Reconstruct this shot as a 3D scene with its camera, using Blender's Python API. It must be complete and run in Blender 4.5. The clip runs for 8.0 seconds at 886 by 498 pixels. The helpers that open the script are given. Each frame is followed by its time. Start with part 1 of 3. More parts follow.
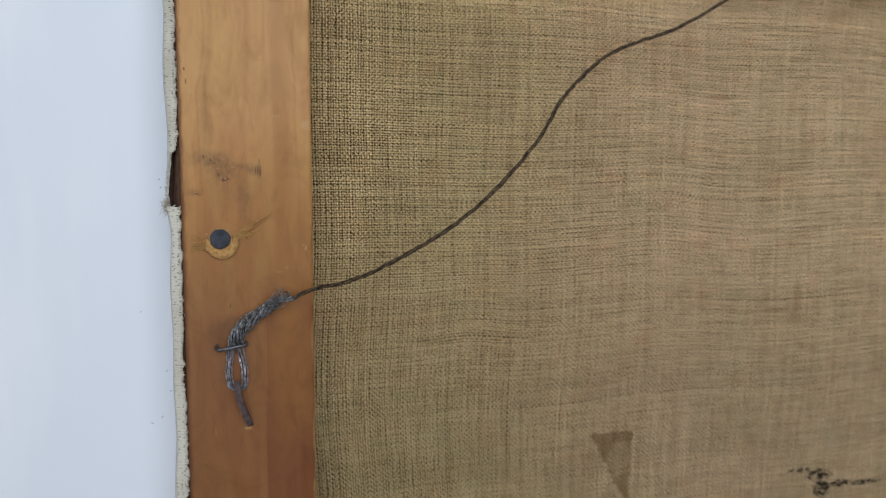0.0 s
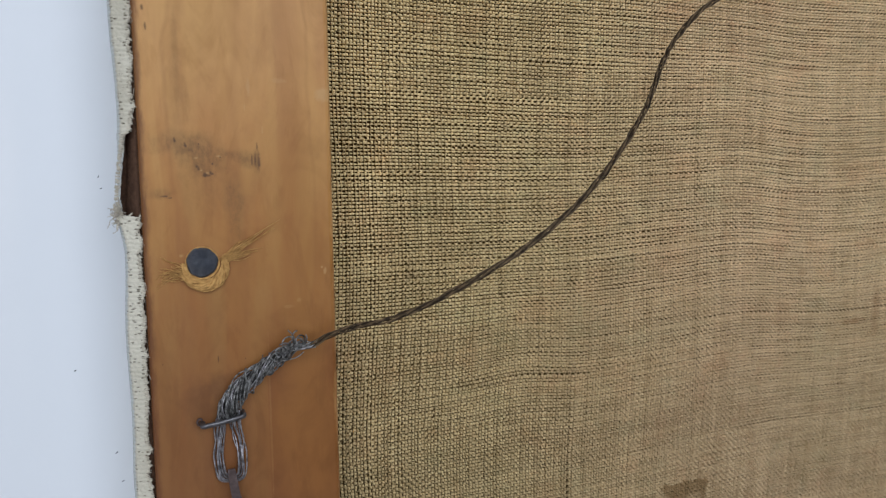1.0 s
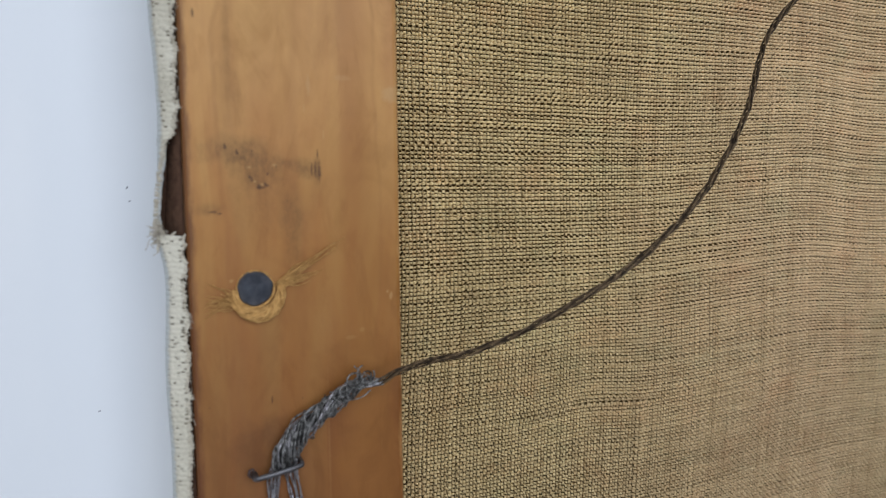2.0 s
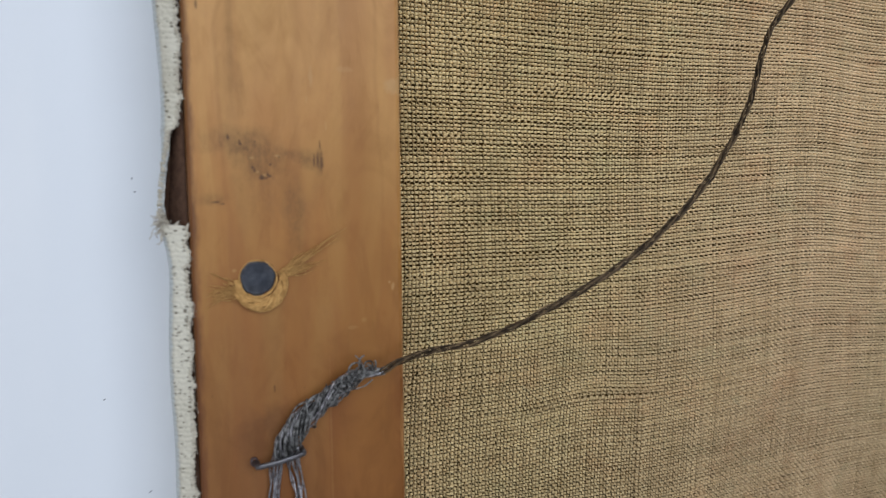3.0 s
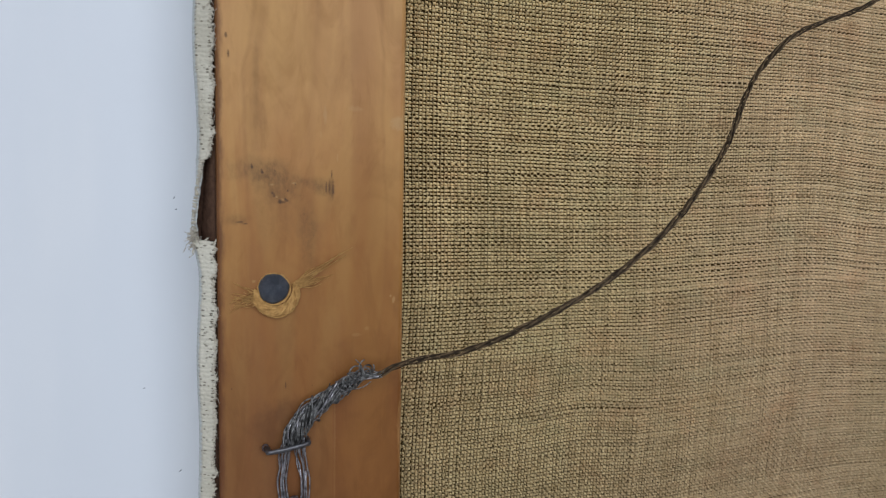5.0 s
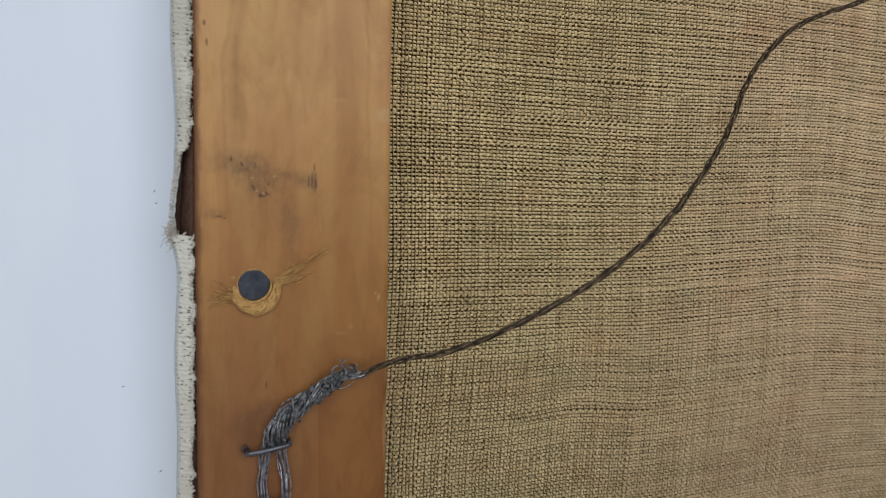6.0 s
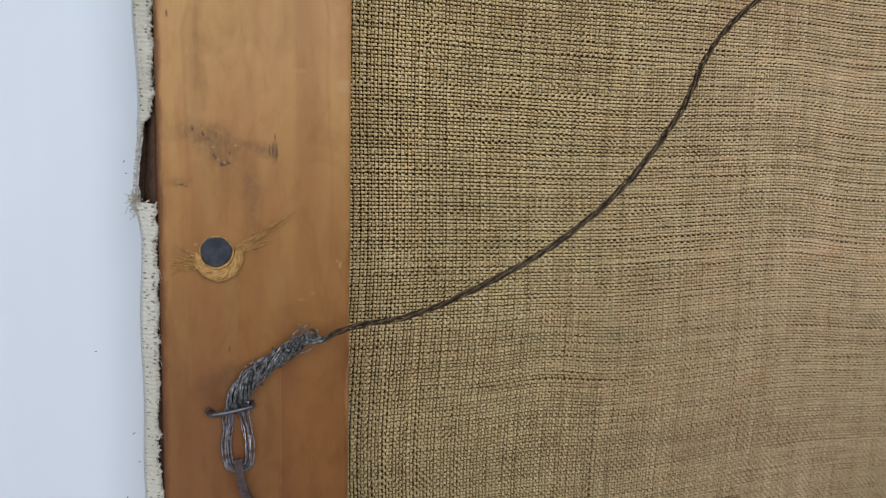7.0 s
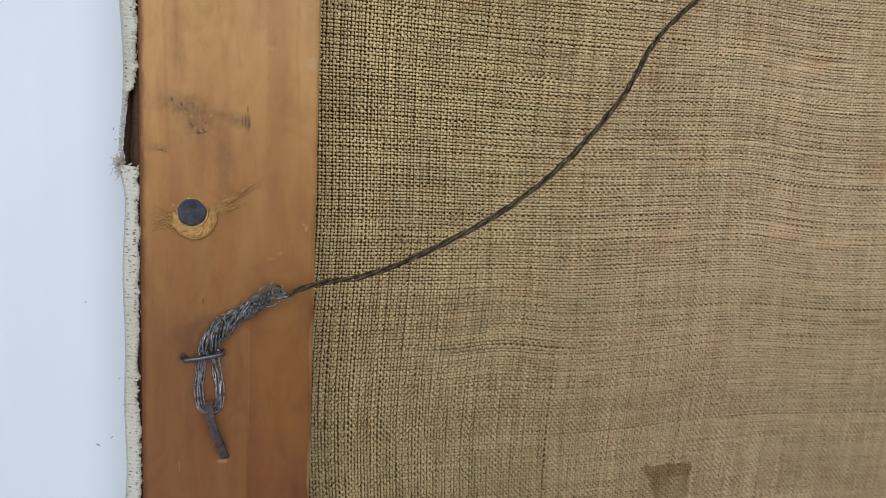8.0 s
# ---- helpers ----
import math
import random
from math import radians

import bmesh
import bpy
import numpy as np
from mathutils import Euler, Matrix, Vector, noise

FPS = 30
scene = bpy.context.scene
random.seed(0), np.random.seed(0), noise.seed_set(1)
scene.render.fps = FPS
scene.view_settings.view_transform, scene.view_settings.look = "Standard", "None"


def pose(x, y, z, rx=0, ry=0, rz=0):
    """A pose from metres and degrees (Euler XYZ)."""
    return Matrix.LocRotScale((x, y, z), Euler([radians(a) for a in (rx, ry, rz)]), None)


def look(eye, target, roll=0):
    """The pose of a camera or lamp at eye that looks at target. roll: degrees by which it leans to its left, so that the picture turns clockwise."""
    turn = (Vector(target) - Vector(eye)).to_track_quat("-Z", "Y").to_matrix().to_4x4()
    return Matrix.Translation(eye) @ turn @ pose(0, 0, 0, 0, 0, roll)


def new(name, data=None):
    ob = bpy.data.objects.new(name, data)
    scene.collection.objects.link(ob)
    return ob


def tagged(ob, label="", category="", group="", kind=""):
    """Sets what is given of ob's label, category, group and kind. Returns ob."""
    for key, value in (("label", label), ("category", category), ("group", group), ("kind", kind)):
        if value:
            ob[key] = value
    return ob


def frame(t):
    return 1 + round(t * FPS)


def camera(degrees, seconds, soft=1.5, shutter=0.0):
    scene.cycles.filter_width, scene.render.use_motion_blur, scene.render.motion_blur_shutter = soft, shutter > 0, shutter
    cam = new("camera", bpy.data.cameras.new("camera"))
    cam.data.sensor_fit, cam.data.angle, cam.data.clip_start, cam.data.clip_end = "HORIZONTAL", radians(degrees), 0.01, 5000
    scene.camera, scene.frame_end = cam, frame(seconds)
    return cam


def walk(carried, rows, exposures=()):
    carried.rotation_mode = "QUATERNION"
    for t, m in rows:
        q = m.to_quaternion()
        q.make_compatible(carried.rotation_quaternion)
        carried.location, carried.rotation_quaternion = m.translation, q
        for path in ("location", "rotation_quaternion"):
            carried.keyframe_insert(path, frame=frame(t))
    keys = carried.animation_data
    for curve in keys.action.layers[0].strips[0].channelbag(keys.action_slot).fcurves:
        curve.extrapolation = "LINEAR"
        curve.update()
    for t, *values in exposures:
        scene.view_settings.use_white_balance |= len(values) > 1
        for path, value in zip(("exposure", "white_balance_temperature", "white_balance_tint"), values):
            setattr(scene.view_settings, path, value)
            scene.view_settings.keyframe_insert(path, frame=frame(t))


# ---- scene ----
cam = camera(63.0, 8.0, soft=0.8)
# a small aperture, focused a little beyond the bar
cam.data.dof.use_dof = True
cam.data.dof.focus_distance, cam.data.dof.aperture_fstop = 0.208, 18.0
ROWS = [
    (0.0, 22.9, 22.5, 264.7, -5.91, -14.98, 0.27),
    (0.5, 5.9, 17.6, 215.1, -5.39, -18.67, -1.01),
    (1.0, 0.8, 19.6, 179.8, -5.51, -22.45, -0.71),
    (1.5, -10.4, 20.2, 152.6, -4.94, -24.74, -0.88),
    (1.7, -12.3, 22.3, 149.3, -5.36, -24.59, -0.72),
    (3.0, -11.3, 20.8, 150.9, -5.71, -23.67, -0.50),
    (3.5, -11.2, 19.2, 152.8, -6.12, -22.91, -0.35),
    (4.0, -10.1, 25.4, 172.8, -5.49, -20.83, 0.16),
    (4.5, -6.0, 24.8, 179.0, -5.28, -19.39, 0.65),
    (4.7, -6.1, 25.7, 177.5, -5.33, -19.20, 0.80),
    (5.8, 1.1, 25.0, 170.0, -6.42, -18.48, 1.70),
    (6.0, 1.2, 24.9, 170.6, -5.89, -18.51, 1.36),
    (6.5, 5.5, 24.9, 169.7, -6.29, -18.50, 1.02),
    (7.0, 12.5, 22.2, 178.5, -7.29, -17.49, 1.39),
    (7.5, 17.4, 20.8, 188.2, -7.99, -16.50, 2.02),
    (8.0, 23.1, 19.6, 198.9, -8.77, -15.97, 2.88),
]
EXPOSURE = 0.0

# Millimetres on the back of the painting: x across the stretcher bar, y along it,
# z up from the bar's face. The painting lies face down on a table.
MM, TABLE, DEPTH = 0.001, 0.75, 28.0


def place(x, y, z):
    return (x * MM, y * MM, TABLE + (z + DEPTH) * MM)


walk(cam, [(t, pose(*place(x, y, z), rx, ry, rz)) for t, x, y, z, rx, ry, rz in ROWS], exposures=[(0.0, EXPOSURE), (1.5, EXPOSURE + 0.05), (3.5, EXPOSURE + 0.03), (4.0, EXPOSURE - 0.1), (4.5, EXPOSURE - 0.1), (6.5, EXPOSURE - 0.06), (7.0, EXPOSURE + 0.03), (7.5, EXPOSURE + 0.06), (8.0, EXPOSURE + 0.13)])

# ---- light ----
world = bpy.data.worlds.new("room_light")
scene.world = world
world.use_nodes = True
world.node_tree.nodes["Background"].inputs["Color"].default_value = (0.5, 0.55, 0.65, 1)
world.node_tree.nodes["Background"].inputs["Strength"].default_value = 0.1


def area_lamp(name, at, target, size, watts, colour):
    data = bpy.data.lights.new(name, "AREA")
    data.shape, data.size, data.energy, data.color = "SQUARE", size, watts, colour
    lamp = new(name, data)
    lamp.matrix_world = look(at, target)
    return lamp


area_lamp("ceiling_light", (-0.05, 0.3, 2.62), (0.02, 0.0, 0.75), 2.4, 58.5, (0.81, 0.873, 0.985))

# ---- materials ----


class Nodes:
    """A short way to write a node material."""

    def __init__(self, name):
        self.mat = bpy.data.materials.new(name)
        self.mat.use_nodes = True
        self.tree = self.mat.node_tree
        self.bsdf = self.tree.nodes["Principled BSDF"]
        coord = self.add("ShaderNodeTexCoord")
        big = self.add("ShaderNodeVectorMath")
        big.operation = "SCALE"
        big.inputs["Scale"].default_value = 1000.0
        self.link(coord.outputs["Object"], big.inputs[0])
        self.mm = big.outputs[0]

    def add(self, kind):
        return self.tree.nodes.new(kind)

    def link(self, a, b):
        self.tree.links.new(a, b)

    def put(self, value, socket):
        if isinstance(value, (int, float)):
            socket.default_value = value
        elif isinstance(value, tuple):
            socket.default_value = (*value, 1.0) if len(value) == 3 and len(socket.default_value) == 4 else value
        else:
            self.link(value, socket)

    def stretch(self, sx, sy, sz, shift=(0, 0, 0)):
        m = self.add("ShaderNodeMapping")
        m.inputs["Scale"].default_value = (sx, sy, sz)
        m.inputs["Location"].default_value = shift
        self.link(self.mm, m.inputs["Vector"])
        return m.outputs[0]

    def noise(self, vector, scale=1.0, detail=3.0, rough=0.55, warp=0.0):
        n = self.add("ShaderNodeTexNoise")
        self.link(vector, n.inputs["Vector"])
        n.inputs["Scale"].default_value, n.inputs["Detail"].default_value = scale, detail
        n.inputs["Roughness"].default_value, n.inputs["Distortion"].default_value = rough, warp
        return n.outputs["Fac"]

    def math(self, op, a, b=0.0, c=0.0, clamp=False):
        n = self.add("ShaderNodeMath")
        n.operation, n.use_clamp = op, clamp
        for value, socket in zip((a, b, c), n.inputs):
            self.put(value, socket)
        return n.outputs[0]

    def span(self, value, low, high, to_low=0.0, to_high=1.0):
        n = self.add("ShaderNodeMapRange")
        n.interpolation_type = "SMOOTHSTEP"
        for v, s in zip((value, low, high, to_low, to_high), n.inputs):
            self.put(v, s)
        return n.outputs[0]

    def mix(self, fac, a, b, blend="MIX"):
        n = self.add("ShaderNodeMix")
        n.data_type, n.blend_type = "RGBA", blend
        self.put(fac, n.inputs["Factor"])
        self.put(a, n.inputs["A"] if n.inputs["A"].type == "RGBA" else n.inputs[6])
        self.put(b, n.inputs["B"] if n.inputs["B"].type == "RGBA" else n.inputs[7])
        return n.outputs[2]

    def spot(self, x, y, rx, ry, ragged=0.5, scale=0.25, soft=0.35):
        """1 inside a ragged patch round (x, y), 0 outside it."""
        sep = self.add("ShaderNodeSeparateXYZ")
        self.link(self.mm, sep.inputs[0])
        dx = self.math("DIVIDE", self.math("SUBTRACT", sep.outputs[0], float(x)), float(rx))
        dy = self.math("DIVIDE", self.math("SUBTRACT", sep.outputs[1], float(y)), float(ry))
        far = self.math("SQRT", self.math("ADD", self.math("MULTIPLY", dx, dx), self.math("MULTIPLY", dy, dy)))
        rag = self.math("MULTIPLY", self.math("SUBTRACT", self.noise(self.mm, scale, 4.0, 0.65), 0.5), 2 * ragged)
        return self.span(self.math("ADD", far, rag), 1.0 - soft, 1.0 + soft, 1.0, 0.0)

    def axis(self, n):
        sep = self.add("ShaderNodeSeparateXYZ")
        self.link(self.mm, sep.inputs[0])
        return sep.outputs[n]

    def bump(self, height, strength, distance):
        n = self.add("ShaderNodeBump")
        n.inputs["Strength"].default_value, n.inputs["Distance"].default_value = strength, distance
        self.link(height, n.inputs["Height"])
        self.link(n.outputs[0], self.bsdf.inputs["Normal"])

    def done(self, colour, rough=0.6, metal=0.0, specular=0.5):
        self.put(colour, self.bsdf.inputs["Base Color"])
        self.put(rough, self.bsdf.inputs["Roughness"])
        self.put(metal, self.bsdf.inputs["Metallic"])
        self.bsdf.inputs["Specular IOR Level"].default_value = specular
        return self.mat


def wood_material():
    n = Nodes("aged_pine")
    bands = n.noise(n.stretch(0.10, 0.012, 0.10), 1.0, 3.0, 0.55, 1.0)
    fine = n.noise(n.stretch(0.7, 0.05, 0.7), 1.0, 5.0, 0.7, 0.8)
    blotch = n.noise(n.stretch(0.05, 0.02, 0.05), 1.0, 3.0)
    colour = n.mix(n.span(bands, 0.35, 0.68), (0.55, 0.283, 0.074), (0.415, 0.176, 0.04))
    colour = n.mix(n.span(fine, 0.45, 0.8, 0.0, 0.05), colour, (0.26, 0.10, 0.03))
    colour = n.mix(n.span(blotch, 0.4, 0.7, 0.0, 0.4), colour, (0.52, 0.30, 0.10))
    colour = n.mix(n.span(n.noise(n.stretch(0.3, 0.14, 0.3), 1.0, 5.0, 0.7), 0.42, 0.72, 0.0, 0.22), colour, (0.28, 0.115, 0.034))
    # paler wood towards one end, redder and darker towards the other
    pale_end = n.span(n.math("ADD", n.axis(1), n.math("MULTIPLY", blotch, 40.0)), 15.0, 85.0)
    colour = n.mix(n.math("MULTIPLY", pale_end, 0.45), colour, (0.575, 0.325, 0.14))
    red = n.span(n.math("ADD", n.axis(1), n.math("MULTIPLY", bands, 40.0)), -36.0, 72.0, 1.0, 0.0)
    colour = n.mix(n.math("MULTIPLY", red, 0.8), colour, (0.155, 0.055, 0.022))
    heart = n.math("MULTIPLY", n.span(n.axis(0), 26.9, 27.6), n.span(n.math("ADD", n.axis(1), n.math("MULTIPLY", bands, 14.0)), -24.0, -6.0, 1.0, 0.0))
    colour = n.mix(n.math("MULTIPLY", heart, 0.55), colour, (0.15, 0.042, 0.013))
    # narrow latewood lines that wander along the bar
    wander = n.math("MULTIPLY", n.math("SUBTRACT", n.noise(n.stretch(0.02, 0.03, 0.02), 1.0, 2.0), 0.5), 9.0)
    across = n.math("ADD", n.axis(0), wander)
    for x, wide, much in ((8.0, 1.0, 0.22), (10.0, 2.2, 0.2), (34.0, 4.5, 0.15), (23.0, 1.8, 0.18), (39.8, 0.8, 0.16)):
        off = n.math("ABSOLUTE", n.math("SUBTRACT", across, x))
        colour = n.mix(n.span(off, 0.0, wide, much, 0.0), colour, (0.235, 0.085, 0.027))
    # dark brown edge beside the turned-up canvas
    edge = n.math("ADD", n.axis(0), n.math("MULTIPLY", n.noise(n.stretch(0.6, 0.15, 0.6), 1.0, 4.0, 0.7), 2.4))
    colour = n.mix(n.span(edge, 1.6, 3.2, 0.8, 0.0), colour, (0.13, 0.045, 0.018))
    # dark reddish-brown patches by the staple, loops and nail, and a worn pale edge
    for x, y, rx, ry, much in ((11.5, -35.0, 4.0, 5.5, 0.36), (16.5, -31.0, 4.0, 3.0, 0.3), (20.0, -64.0, 2.2, 4.0, 0.3), (14.0, -48.0, 3.0, 6.0, 0.2)):
        colour = n.mix(n.math("MULTIPLY", n.spot(x, y, rx, ry, 0.8, 0.3, 0.7), much), colour, (0.10, 0.04, 0.018))
    worn = n.math("ADD", n.axis(0), n.math("MULTIPLY", n.noise(n.stretch(0.3, 0.09, 0.3), 1.0, 4.0, 0.7), 3.0))
    colour = n.mix(n.span(worn, 45.4, 46.4, 0.0, 0.55), colour, (0.50, 0.29, 0.12))
    # grey smudges, pits and a pale chip
    grey, specks = (0.13, 0.066, 0.02), n.span(n.noise(n.stretch(0.9, 0.45, 0.9), 1.0, 5.0, 0.75), 0.36, 0.66, 0.45, 1.0)
    for x, y, rx, ry, much in ((9.0, 27.8, 6.0, 2.4, 0.6), (14.0, 24.5, 4.6, 3.8, 0.6), (26.4, 23.4, 0.7, 2.6, 0.8), (24.2, 23.6, 2.0, 1.3, 0.5),
                               (22.0, 25.0, 4.0, 1.2, 0.5), (4.3, 16.2, 2.6, 1.0, 0.5), (21.0, 12.0, 1.8, 7.5, 0.55), (14.5, 16.5, 5.0, 6.0, 0.26), (10.4, 38.0, 1.3, 5.0, 0.22), (9.0, 47.0, 0.6, 10.0, 0.25)):
        colour = n.mix(n.math("MULTIPLY", n.math("MULTIPLY", n.spot(x, y, rx, ry, 0.8, 0.28, 0.75), specks), much), colour, grey)
    for x, y, r in ((12.6, 22.4, 0.45), (8.0, 28.4, 0.35), (14.4, 20.6, 0.6), (15.6, 21.0, 0.35), (10.4, 27.2, 0.3), (13.2, 27.6, 0.3), (16.2, 23.0, 0.3), (27.0, 22.8, 0.35), (18.0, 24.6, 0.3), (3.0, -24.0, 0.22), (22.0, -24.5, 0.2)):
        colour = n.mix(n.math("MULTIPLY", n.spot(x, y, 0.6 * r, 0.8 * r, 1.2, 1.2), 0.7), colour, (0.07, 0.035, 0.015))
    for x, y, rx, ry, much in ((43.4, 40.0, 2.2, 1.7, 0.85), (42.4, -4.0, 0.4, 0.8, 0.8), (41.6, -3.0, 0.3, 0.3, 0.8), (33.0, -12.5, 1.2, 0.4, 0.35), (35.5, -11.0, 0.6, 0.5, 0.4),
                               (25.0, 41.0, 0.4, 1.8, 0.6), (32.0, 43.0, 1.7, 0.6, 0.4), (44.6, 52.0, 0.5, 9.0, 0.4), (20.9, -69.4, 1.3, 0.6, 0.5),
                               (18.4, -63.0, 0.3, 1.4, 0.2), (9.5, -70.0, 0.3, 2.0, 0.2), (27.6, -42.0, 0.25, 20.0, 0.18)):
        colour = n.mix(n.math("MULTIPLY", n.spot(x, y, rx, ry, 0.9, 0.8, 0.4), 0.8 * much), colour, (0.52, 0.31, 0.13))
    for x, y, rx, ry in ((26.9, 23.4, 0.28, 1.9), (26.1, 24.0, 0.22, 1.5), (25.3, 24.0, 0.2, 1.2), (26.6, 27.2, 0.18, 0.8), (14.6, 20.3, 0.9, 0.3), (13.0, 21.9, 0.3, 0.55), (15.9, 20.7, 0.45, 0.25),
                         (10.2, 27.4, 0.25, 0.5), (7.9, 28.6, 0.22, 0.6), (5.2, 15.6, 0.8, 0.18), (6.4, 15.2, 0.5, 0.15), (2.4, 58.0, 0.3, 0.5), (2.9, 54.0, 0.25, 0.8), (15.6, -24.0, 0.15, 0.7)):
        colour = n.mix(n.math("MULTIPLY", n.spot(x, y, rx, ry, 1.0, 1.3, 0.6), 0.75), colour, (0.085, 0.038, 0.013))
    for x, y, rx, ry in ((13.6, 21.5, 0.3, 0.25), (15.0, 20.9, 0.35, 0.2), (17.6, 24.8, 0.5, 0.22), (12.4, 24.4, 0.4, 0.25), (28.0, 31.0, 0.15, 0.8), (24.0, 36.5, 0.15, 0.9), (8.2, 1.6, 0.35, 0.3)):
        colour = n.mix(n.math("MULTIPLY", n.spot(x, y, rx, ry, 1.2, 1.3, 0.6), 0.4), colour, (0.54, 0.33, 0.13))
    # amber heartwood beside the inner edge, and soft brown clouds across the grain
    for x, y, rx, ry, much in ((35.0, 4.0, 7.0, 34.0, 0.4), (22.0, -12.0, 5.0, 16.0, 0.25), (37.0, -44.0, 9.0, 26.0, 0.5)):
        colour = n.mix(n.math("MULTIPLY", n.spot(x, y, rx, ry, 0.7, 0.06, 0.8), much), colour, (0.30, 0.125, 0.026))
    cloud = n.noise(n.stretch(0.07, 0.05, 0.07, (11.0, 2.0, 0.0)), 1.0, 3.0, 0.6, 0.8)
    colour = n.mix(n.span(cloud, 0.46, 0.66, 0.0, 1.0), colour, (0.89, 0.87, 0.83), "MULTIPLY")
    # broad uneven figure and fine scuffs along the bar
    figure = n.noise(n.stretch(0.09, 0.035, 0.09, (3.0, 7.0, 0.0)), 1.0, 5.0, 0.65, 1.6)
    colour = n.mix(n.span(figure, 0.48, 0.66, 0.0, 1.0), colour, (0.90, 0.87, 0.83), "MULTIPLY")
    scuff = n.noise(n.stretch(1.4, 0.12, 1.4), 1.0, 4.0, 0.75)
    colour = n.mix(n.span(scuff, 0.64, 0.8, 0.0, 0.09), colour, (0.52, 0.31, 0.125))
    n.bump(n.math("ADD", scuff, n.math("MULTIPLY", bands, 2.0)), 0.1, 0.0004)
    return n.done(colour, n.span(blotch, 0.3, 0.7, 0.42, 0.58), 0.0, 0.25)


def thread_material(name, pale, dark, streak_x, streak_y):
    n = Nodes(name)
    geo = n.add("ShaderNodeNewGeometry")
    island = geo.outputs["Random Per Island"]
    hair = n.noise(n.mm, 2.6, 3.0, 0.7)
    patch = n.noise(n.stretch(0.02, 0.026, 0.02), 1.0, 4.0, 0.6)
    wide = n.noise(n.stretch(0.007, 0.007, 0.007, (4.0, 1.0, 0.0)), 1.0, 2.0)
    colour = n.mix(n.span(island, 0.2, 1.0, 0.0, 0.6), pale, dark)
    streak = n.noise(n.stretch(streak_x, streak_y, 0.0), 1.0, 3.0, 0.6)
    colour = n.mix(n.span(streak, 0.48, 0.66, 0.0, 0.4), colour, (dark[0] * 0.5, dark[1] * 0.47, dark[2] * 0.42))
    colour = n.mix(n.span(streak, 0.28, 0.40, 0.3, 0.0), colour, (pale[0] * 1.12, pale[1] * 1.12, pale[2] * 1.15))
    colour = n.mix(n.span(hair, 0.35, 0.75, 0.0, 0.3), colour, (dark[0] * 0.7, dark[1] * 0.66, dark[2] * 0.6))
    colour = n.mix(n.span(patch, 0.42, 0.66, 0.0, 0.32), colour, (dark[0] * 0.82, dark[1] * 0.80, dark[2] * 0.72))
    colour = n.mix(n.span(wide, 0.45, 0.62, 0.0, 0.15), colour, (pale[0] * 1.0, pale[1] * 0.86, pale[2] * 0.92))
    # bundles of darker and paler threads
    bundle = n.noise(n.stretch(streak_x * 0.4, streak_y * 0.4, 0.0, (9.0, 3.0, 0.0)), 1.0, 4.0, 0.65)
    colour = n.mix(n.span(bundle, 0.46, 0.68, 0.0, 1.0), colour, (0.92, 0.90, 0.88), "MULTIPLY")
    mottle = n.noise(n.stretch(0.12, 0.16, 0.0), 1.0, 5.0, 0.7)
    colour = n.mix(n.span(mottle, 0.45, 0.70, 0.0, 1.0), colour, (0.89, 0.87, 0.83), "MULTIPLY")
    # small warm and greenish-grey patches
    tint = n.noise(n.stretch(0.055, 0.07, 0.0, (2.0, 5.0, 0.0)), 1.0, 4.0, 0.65)
    colour = n.mix(n.span(tint, 0.52, 0.68, 0.0, 1.0), colour, (1.01, 0.955, 0.94), "MULTIPLY")
    colour = n.mix(n.span(tint, 0.32, 0.46, 1.0, 0.0), colour, (0.94, 0.98, 0.98), "MULTIPLY")
    # greyer, pinker cloth away from the bar
    colour = n.mix(n.span(n.math("ADD", n.axis(0), n.math("MULTIPLY", patch, 90.0)), 130.0, 260.0, 0.0, 1.0), colour, (0.985, 0.95, 1.05), "MULTIPLY")
    # operator's shadow put into the cloth's colour, darkening unevenly towards the lower end
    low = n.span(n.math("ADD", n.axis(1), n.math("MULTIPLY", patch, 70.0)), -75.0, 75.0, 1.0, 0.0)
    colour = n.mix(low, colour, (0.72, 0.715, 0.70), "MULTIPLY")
    # slubs, smudges, the tan stain and the dark seepage
    for x, y, r in ((154.4, 4.0, 2.0), (137.7, 60.4, 1.2), (75.0, -10.0, 1.6), (107.0, 35.0, 1.0), (202.0, 8.0, 1.2), (98.0, -46.0, 1.1)):
        colour = n.mix(n.math("MULTIPLY", n.spot(x, y, r, r, 0.8, 0.7, 0.6), 0.3), colour, (0.2, 0.14, 0.08))
    for x, y, rx, ry, much in ((277.0, -38.0, 2.5, 9.0, 0.32), (265.0, -41.0, 6.0, 1.0, 0.4), (231.0, 58.0, 9.0, 1.0, 0.25), (236.0, -19.0, 1.6, 1.6, 0.3)):
        colour = n.mix(n.math("MULTIPLY", n.spot(x, y, rx, ry, 0.9, 0.3, 0.7), much), colour, (0.27, 0.12, 0.045))
    rag = n.math("MULTIPLY", n.math("SUBTRACT", n.noise(n.mm, 0.22, 4.0, 0.6), 0.5), 7.0)
    x_at, y_at = n.math("ADD", n.axis(0), rag), n.math("ADD", n.axis(1), rag)
    slope = n.math("ADD", x_at, n.math("MULTIPLY", n.axis(1), 0.56))
    inside = n.math("MULTIPLY", n.span(y_at, -95.0, -94.0, 1.0, 0.0), n.span(x_at, 190.5, 191.5, 1.0, 0.0))
    inside = n.math("MULTIPLY", inside, n.span(slope, 116.5, 118.0))
    inside = n.math("MULTIPLY", inside, n.span(y_at, -128.0, -126.0))
    core = n.spot(185.5, -107.0, 5.5, 8.5, 0.6, 0.15)
